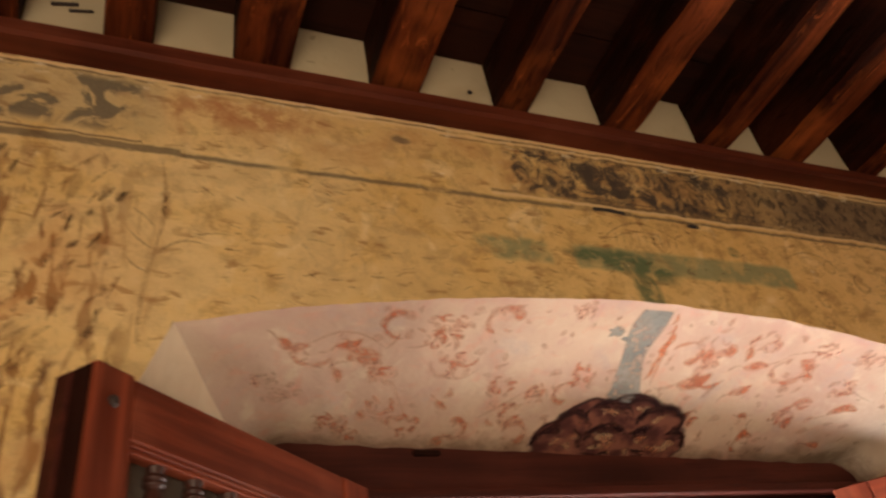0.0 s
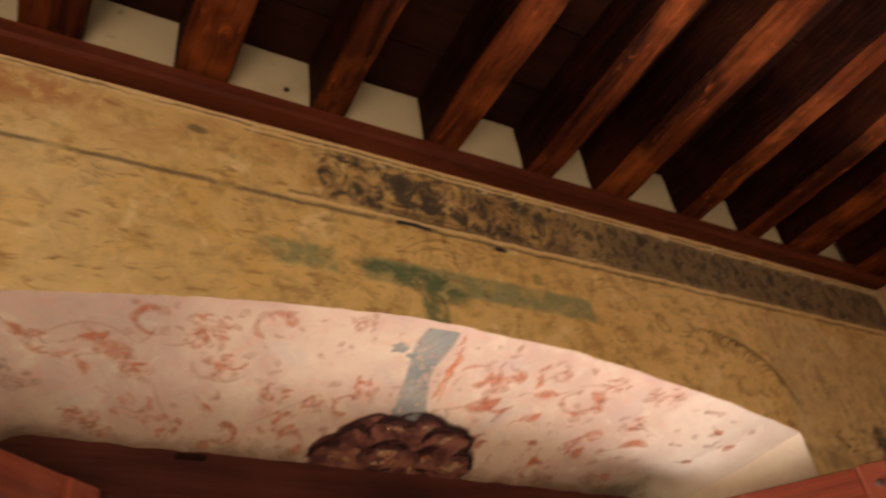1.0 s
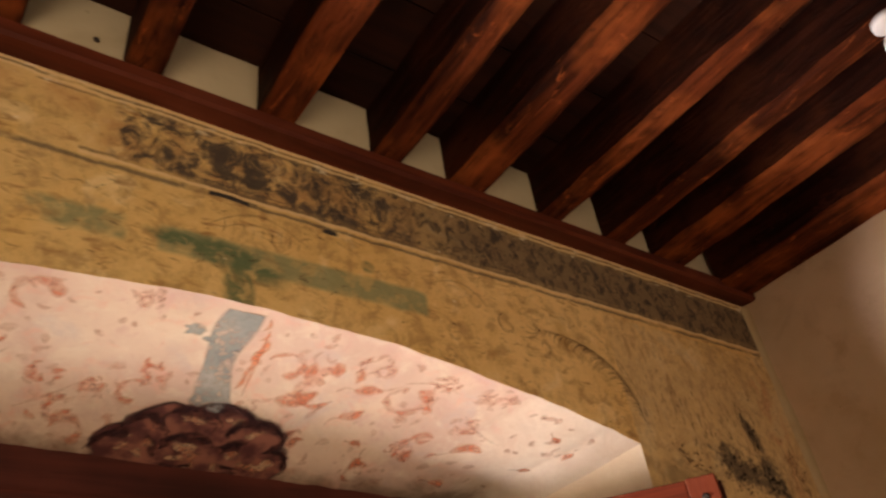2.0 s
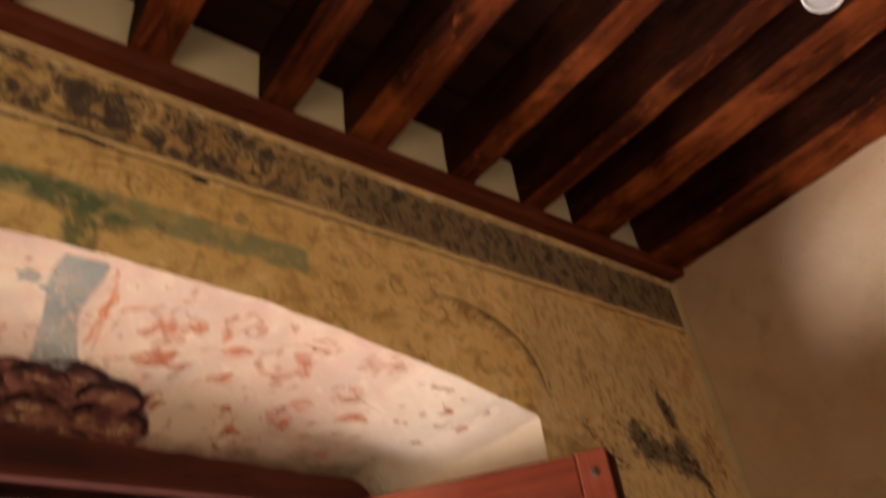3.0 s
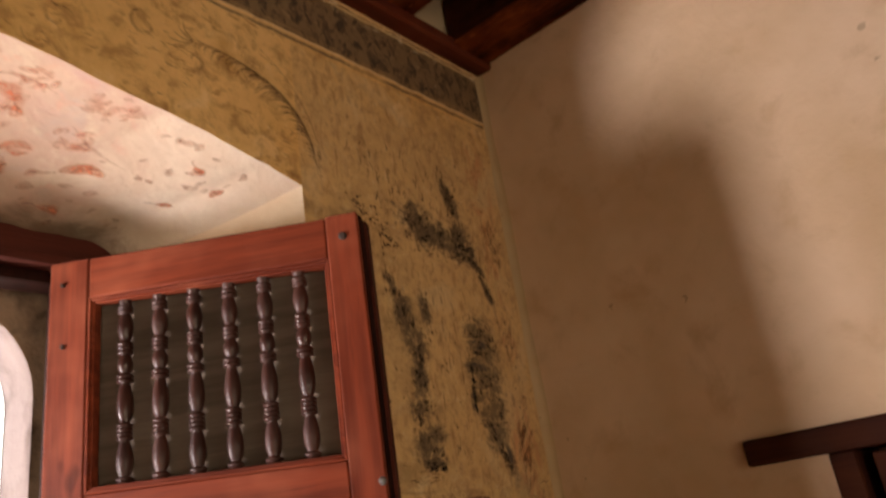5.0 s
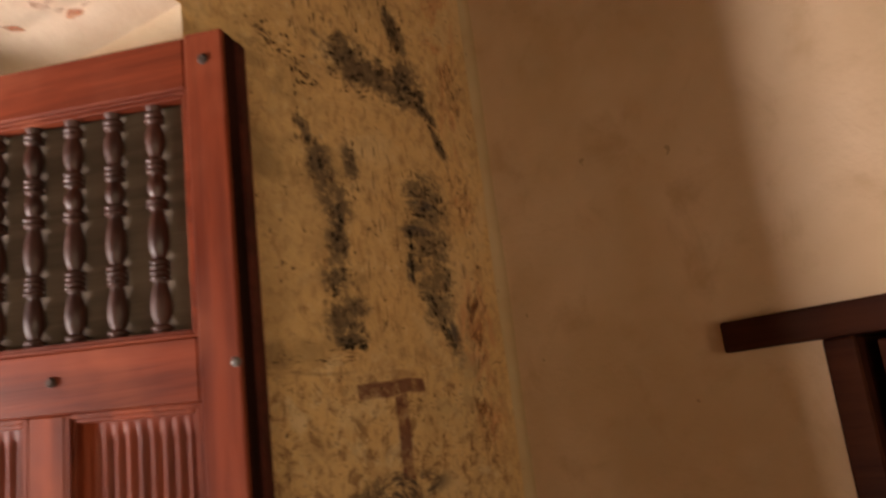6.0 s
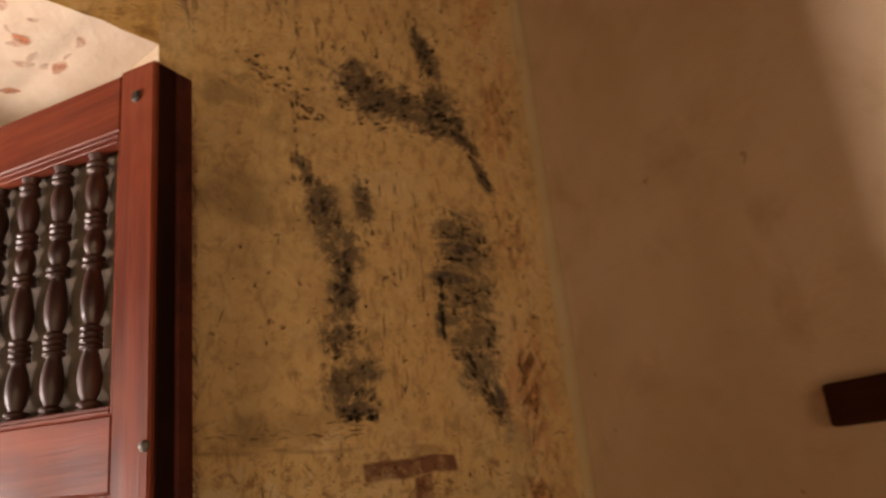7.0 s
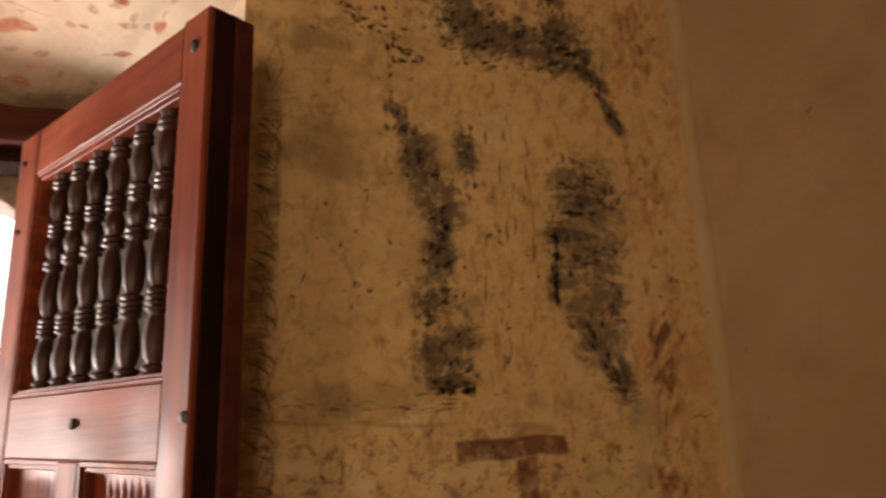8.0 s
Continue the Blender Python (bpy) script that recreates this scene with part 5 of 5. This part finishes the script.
def plume(bm, p0, p1, p2, count, reach, width):
    """A bent plume: a spine through three points, with long hairs on its hollow side."""
    p0, p1, p2 = Vector(p0), Vector(p1), Vector(p2)
    at = lambda f: p0 * (1 - f) ** 2 + p1 * 2 * f * (1 - f) + p2 * f * f
    stroke(bm, [tuple(at(i / 30)) for i in range(31)], width, on_wall)
    for k in range(count):
        f = 0.05 + 0.92 * k / count
        a, d = at(f), (at(min(1, f + 0.02)) - at(f - 0.02)).normalized()
        nrm = Vector((-d.y, d.x))
        ln = reach * (0.55 + 0.6 * random.random()) * (0.35 + math.sin(math.pi * f))
        e = a + nrm * ln * 0.75 + d * ln * 0.55
        stroke(bm if k % 3 else brown, arc(a.x, a.y, e.x, e.y, -0.22, 8), width * 0.5, on_wall)


ink = bmesh.new()
plume(ink, (-0.735, 2.49), (-0.735, 2.735), (-1.06, 2.735), 52, 0.062, 0.008)
plume(brown, (-0.715, 2.46), (-0.71, 2.70), (-0.90, 2.80), 16, 0.03, 0.006)
for k in range(5):
    stroke(ink, arc(-1.05, 2.73, -1.075 - 0.012 * k, 2.775 - 0.02 * k, 0.15, 7), 0.004, on_wall)
painted("painted_plume", ink, (MAT_INK,), wall_north, "faded dark plume")
ink = bmesh.new()
stroke(ink, arc(-2.902, 2.44, -2.888, 2.625, 0.03, 16), 0.010, on_wall)
stroke(ink, arc(-2.888, 2.625, -2.890, 2.84, -0.05, 16), 0.009, on_wall)
stroke(ink, arc(-2.888, 2.615, -2.79, 2.645, 0.22, 18), 0.006, on_wall)
stroke(ink, arc(-2.845, 2.652, -2.755, 2.675, 0.12, 10), 0.004, on_wall)
for k in range(3):
    stroke(brown, arc(-2.893, 2.58 + 0.05 * k, -2.935, 2.62 + 0.05 * k, 0.15 - 0.1 * k, 8), 0.005, on_wall)
for z in (2.735, 2.715, 2.755):
    blob(ink, -2.880 + 0.004 * random.random(), z, 0.011, 0.013, 0, on_wall, 0.0014, 10, 0.4)
painted("painted_tree", ink, (MAT_BROWN,), wall_north, "faded dark drawing of a thin tree")
ink = bmesh.new()
keep, brown = brown, bmesh.new()
# little balustrade over the painted beam
stroke(brown, arc(-1.945, 2.775, -1.705, 2.785, 0.24, 18), 0.007, on_wall)
stroke(brown, arc(-1.925, 2.775, -1.72, 2.782, 0.16, 18), 0.005, on_wall)
for k in range(9):
    x = -1.905 + 0.021 * k
    stroke(brown, [(x, 2.770), (x + 0.003, 2.785), (x + 0.004, 2.812)], 0.007, on_wall)
painted("painted_balustrade", brown, (MAT_BROWN,), wall_north, "faded brown drawing of a small balustrade")
brown = keep
# scrolls drawn beside the beam
for cx, cz, r, t in ((-1.33, 2.655, 0.035, 0.5), (-1.16, 2.72, 0.035, 2.0), (-1.05, 2.68, 0.028, 4.0), (-1.36, 2.60, 0.03, 3.0), (-1.25, 2.765, 0.03, 1.0)):
    stroke(brown, spiral(cx, cz, r, t, 0.9, 1.0), 0.010, on_wall)
stroke(brown, arc(-1.40, 2.78, -1.20, 2.74, 0.25, 14), 0.006, on_wall)
for k in range(60):
    x = random.uniform(-2.85, -0.8)
    z = random.uniform(arch_z(x) + 0.012, 2.85)
    t = random.gauss(0.15, 0.5)
    ln = random.uniform(0.008, 0.035)
    stroke(brown, arc(x, z, x + ln * math.cos(t), z + ln * math.sin(t), random.uniform(-0.4, 0.4), 5), random.uniform(0.002, 0.005), on_wall)
# upright scratches in the corner panel
for k in range(50):
    x, z = random.uniform(-0.68, -0.04), random.uniform(1.62, 2.80)
    ln = random.uniform(0.008, 0.035)
    stroke(ink if random.random() < 0.4 else brown, arc(x, z, x + random.gauss(0, 0.004), z - ln, random.uniform(-0.15, 0.15), 5), random.uniform(0.002, 0.005), on_wall)
for k in range(46):
    x, z = random.uniform(-0.62, -0.22), random.uniform(2.50, 2.66)
    ln = random.uniform(0.012, 0.035)
    stroke(ink, arc(x, z, x + random.gauss(0, 0.006), z - ln, 0.1, 5), random.uniform(0.003, 0.008), on_wall)
# twisted band beside the recess: two strands that cross, with groups of short slanting hatches
for phase in (0.0, 2.6):
    for g in range(7):
        z0 = 1.52 + 0.125 * g + random.uniform(-0.01, 0.01)
        stroke(brown, [(-0.736 + 0.011 * math.sin(z * 40 + phase) + wobble(z, phase, 0, 0.1, 0.006), z) for z in (z0 + 0.010 * i for i in range(11))], 0.005, on_wall)
for k in range(70):
    z = random.uniform(1.50, 2.36)
    if noise.noise(Vector((z * 7, 3.3, 0))) > -0.05:
        x = -0.752 + random.uniform(-0.014, 0.012)
        stroke(brown if k % 3 else ink, arc(x, z, x + random.uniform(0.018, 0.034), z - random.uniform(0.012, 0.026), 0.15, 5), random.uniform(0.003, 0.007), on_wall)
# charcoal remains of two draped columns and the canopy over them: crowds of small dabs
coal, rust = bmesh.new(), bmesh.new()


def dab(bm, x, z, length, width, turn):
    width *= 1.4
    stroke(bm, arc(x, z, x + length * math.cos(turn), z + length * math.sin(turn), random.uniform(-0.12, 0.12), 4), width, on_wall, random.uniform(0.0012, 0.0026))


def pick(*choices):
    return choices[random.randrange(len(choices))]


for k in range(190):
    z = random.uniform(1.80, 2.25)
    x = -0.464 - 0.072 * max(0.0, (z - 2.10) / 0.15) + 0.032 * max(0.0, (1.98 - z) / 0.16)
    half = 0.010 + 0.020 * min(1.0, (2.25 - z) / 0.08) + 0.012 * (z < 1.97) - 0.010 * (2.02 < z < 2.10)
    off = random.gauss(0.0, 0.55)
    if noise.noise(Vector((x * 30, z * 22, 1))) < -0.28 or abs(off) > 1.7:
        continue
    dab(coal if random.random() < 0.75 else ink, x + half * off, z, random.uniform(0.006, 0.020), random.uniform(0.003, 0.009), pick(1.57, 1.2, 0.6, 2.2) + random.uniform(-0.4, 0.4))
for k in range(26):
    dab(pick(coal, ink), -0.410 + random.gauss(0, 0.009), random.uniform(2.10, 2.24), random.uniform(0.006, 0.018), random.uniform(0.003, 0.007), 1.57 + random.uniform(-0.5, 0.5))
    dab(ink, -0.536 + random.gauss(0, 0.006), random.uniform(2.25, 2.48), random.uniform(0.006, 0.022), random.uniform(0.002, 0.006), 1.57 + random.uniform(-0.3, 0.3))
    dab(coal, random.uniform(-0.475, -0.41), 1.815 + random.gauss(0, 0.004), random.uniform(0.008, 0.02), random.uniform(0.004, 0.009), random.uniform(-0.15, 0.15))
for k in range(210):
    f = random.random()
    x, z = -0.455 + 0.27 * f, 2.425 - 0.035 * f + random.gauss(0, 0.033) * (1.1 - 0.5 * f)
    if noise.noise(Vector((x * 22, z * 26, 5))) < -0.22:
        continue
    dab(coal if random.random() < 0.7 else ink, x, z, random.uniform(0.008, 0.022), random.uniform(0.003, 0.008), 0.55 + random.uniform(-0.5, 0.5))
for k in range(40):
    f = random.random()
    dab(pick(coal, ink), -0.185 + 0.055 * f + random.gauss(0, 0.008), 2.375 - 0.115 * f, random.uniform(0.006, 0.020), random.uniform(0.003, 0.007), -0.9 + random.uniform(-0.4, 0.4))
    dab(ink, -0.25 + random.gauss(0, 0.014), 2.53 + random.gauss(0, 0.04), random.uniform(0.006, 0.022), random.uniform(0.003, 0.008), 1.3 + random.uniform(-0.6, 0.6))
for k in range(190):
    x, z = random.uniform(-0.275, -0.15), random.uniform(1.90, 2.19)
    if z < 1.97 and x < -0.27 + 0.9 * (1.97 - z):
        continue
    if noise.noise(Vector((x * 16, z * 34, 9))) < -0.10:
        continue
    dab(coal if random.random() < 0.25 else ink, x, z, random.uniform(0.006, 0.022), random.uniform(0.002, 0.007), pick(0.0, 1.5, 1.5, 2.3) + random.uniform(-0.3, 0.3))
for k in range(46):
    f = random.random()
    dab(pick(coal, ink), -0.225 + 0.075 * f + random.gauss(0, 0.014) * (1.2 - f), 1.925 - 0.13 * f, random.uniform(0.008, 0.022), random.uniform(0.003, 0.008), -0.95 + random.uniform(-0.3, 0.3))
    dab(coal, -0.268 + random.gauss(0, 0.004), random.uniform(1.94, 2.06), random.uniform(0.008, 0.022), random.uniform(0.003, 0.008), 1.57 + random.uniform(-0.2, 0.2))
    if k < 22:
        dab(coal, random.uniform(-0.265, -0.20), pick(2.105, 2.155) + random.gauss(0, 0.005), random.uniform(0.010, 0.03), random.uniform(0.003, 0.007), random.uniform(-0.2, 0.1))
# scattered crumbs of brown paint over the corner panel, thicker near its head
for k in range(420):
    z = random.uniform(1.80, 2.72)
    if noise.noise(Vector((k * 0.01, z * 9, 4.4))) + 0.35 * (z > 2.42) > 0.0:
        dab(pick(brown, brown, ink), random.uniform(-0.68, -0.03), z, random.uniform(0.004, 0.014), random.uniform(0.002, 0.006), random.uniform(0, 3.1))
for k in range(70):
    f = random.random()
    dab(pick(ink, brown), -0.63 + 0.14 * f + random.gauss(0, 0.012), 2.46 - 0.10 * f + random.gauss(0, 0.014), random.uniform(0.006, 0.018), random.uniform(0.003, 0.008), random.uniform(-0.8, 0.6))
# level dabs of the drawing that once covered the panel over the window, and slanting ones to the west
for k in range(150):
    x = random.uniform(-2.86, -0.8)
    z = random.uniform(arch_z(x) + 0.012, 2.85)
    dab(pick(brown, brown, rust), x, z, random.uniform(0.012, 0.036), random.uniform(0.002, 0.005), random.gauss(-0.12, 0.3))
for k in range(190):
    x, z = random.uniform(-3.35, -2.95), random.uniform(2.05, 2.82)
    if noise.noise(Vector((x * 9 - z * 5, z * 3, 7))) > -0.15:
        dab(pick(brown, ink, brown, rust), x, z, random.uniform(0.015, 0.060), random.uniform(0.004, 0.011), 1.05 + random.gauss(0, 0.3))
# thin upright lines between the columns, and the crowded foot of the panel
for k in range(34):
    dab(pick(brown, brown, ink), random.uniform(-0.39, -0.29), random.uniform(1.84, 2.22), random.uniform(0.015, 0.05), random.uniform(0.0015, 0.004), 1.57 + random.uniform(-0.08, 0.08))
for k in range(190):
    dab(brown, random.uniform(-0.69, -0.06), 1.50 + 0.29 * math.sqrt(random.random()) * random.uniform(0.6, 1.0) + 0.0, random.uniform(0.004, 0.014), random.uniform(0.002, 0.006), random.uniform(0, 3.1))
for k in range(40):
    dab(brown, random.uniform(-0.69, -0.44), 1.795 + random.gauss(0, 0.013), random.uniform(0.01, 0.03), random.uniform(0.0015, 0.004), random.uniform(-0.2, 0.2))
for k in range(150):
    dab(rust, -0.085 + random.gauss(0, 0.022), pick(1.85, 1.85, 1.67, 2.13, 2.42) + random.gauss(0, 0.05), random.uniform(0.015, 0.06), random.uniform(0.004, 0.014), 1.4 + random.uniform(-0.6, 0.6))
stroke(ink, [(-0.040, 1.762), (-0.022, 1.770), (-0.010, 1.766), (0.006, 1.774)], 0.004, on_wall)
tagged(painted("brush_marks", coal, (MAT_CHARCOAL,), wall_north, "worn charcoal-black brush marks"), kind="stuff")
tagged(painted("brush_marks", rust, (MAT_RUST,), wall_north, "rust-red smears near the corner"), kind="stuff")
tagged(painted("brush_marks", ink, (MAT_INK,), wall_north, "faded dark brush marks"), kind="stuff")
tagged(painted("brush_marks", brown, (MAT_BROWN,), wall_north, "faded brown brush marks"), kind="stuff")

# rounded plaster in the corner of the room
bm = bmesh.new()
cols = []
for i in range(61):
    z = 3.06 * i / 60
    r = 0.020 + wobble(0, 3, z, 0.3, 0.005)
    cols.append([bm.verts.new((-r + r * math.sin(t), -r + r * math.cos(t), z)) for t in (math.pi / 2 * k / 5 for k in range(6))])
for a, b in zip(cols, cols[1:]):
    for k in range(5):
        bm.faces.new((a[k], a[k + 1], b[k + 1], b[k]))
structure(finish("corner_plaster", bm, MAT_COVE, smooth=True), "pale rounded plaster joint between two walls")
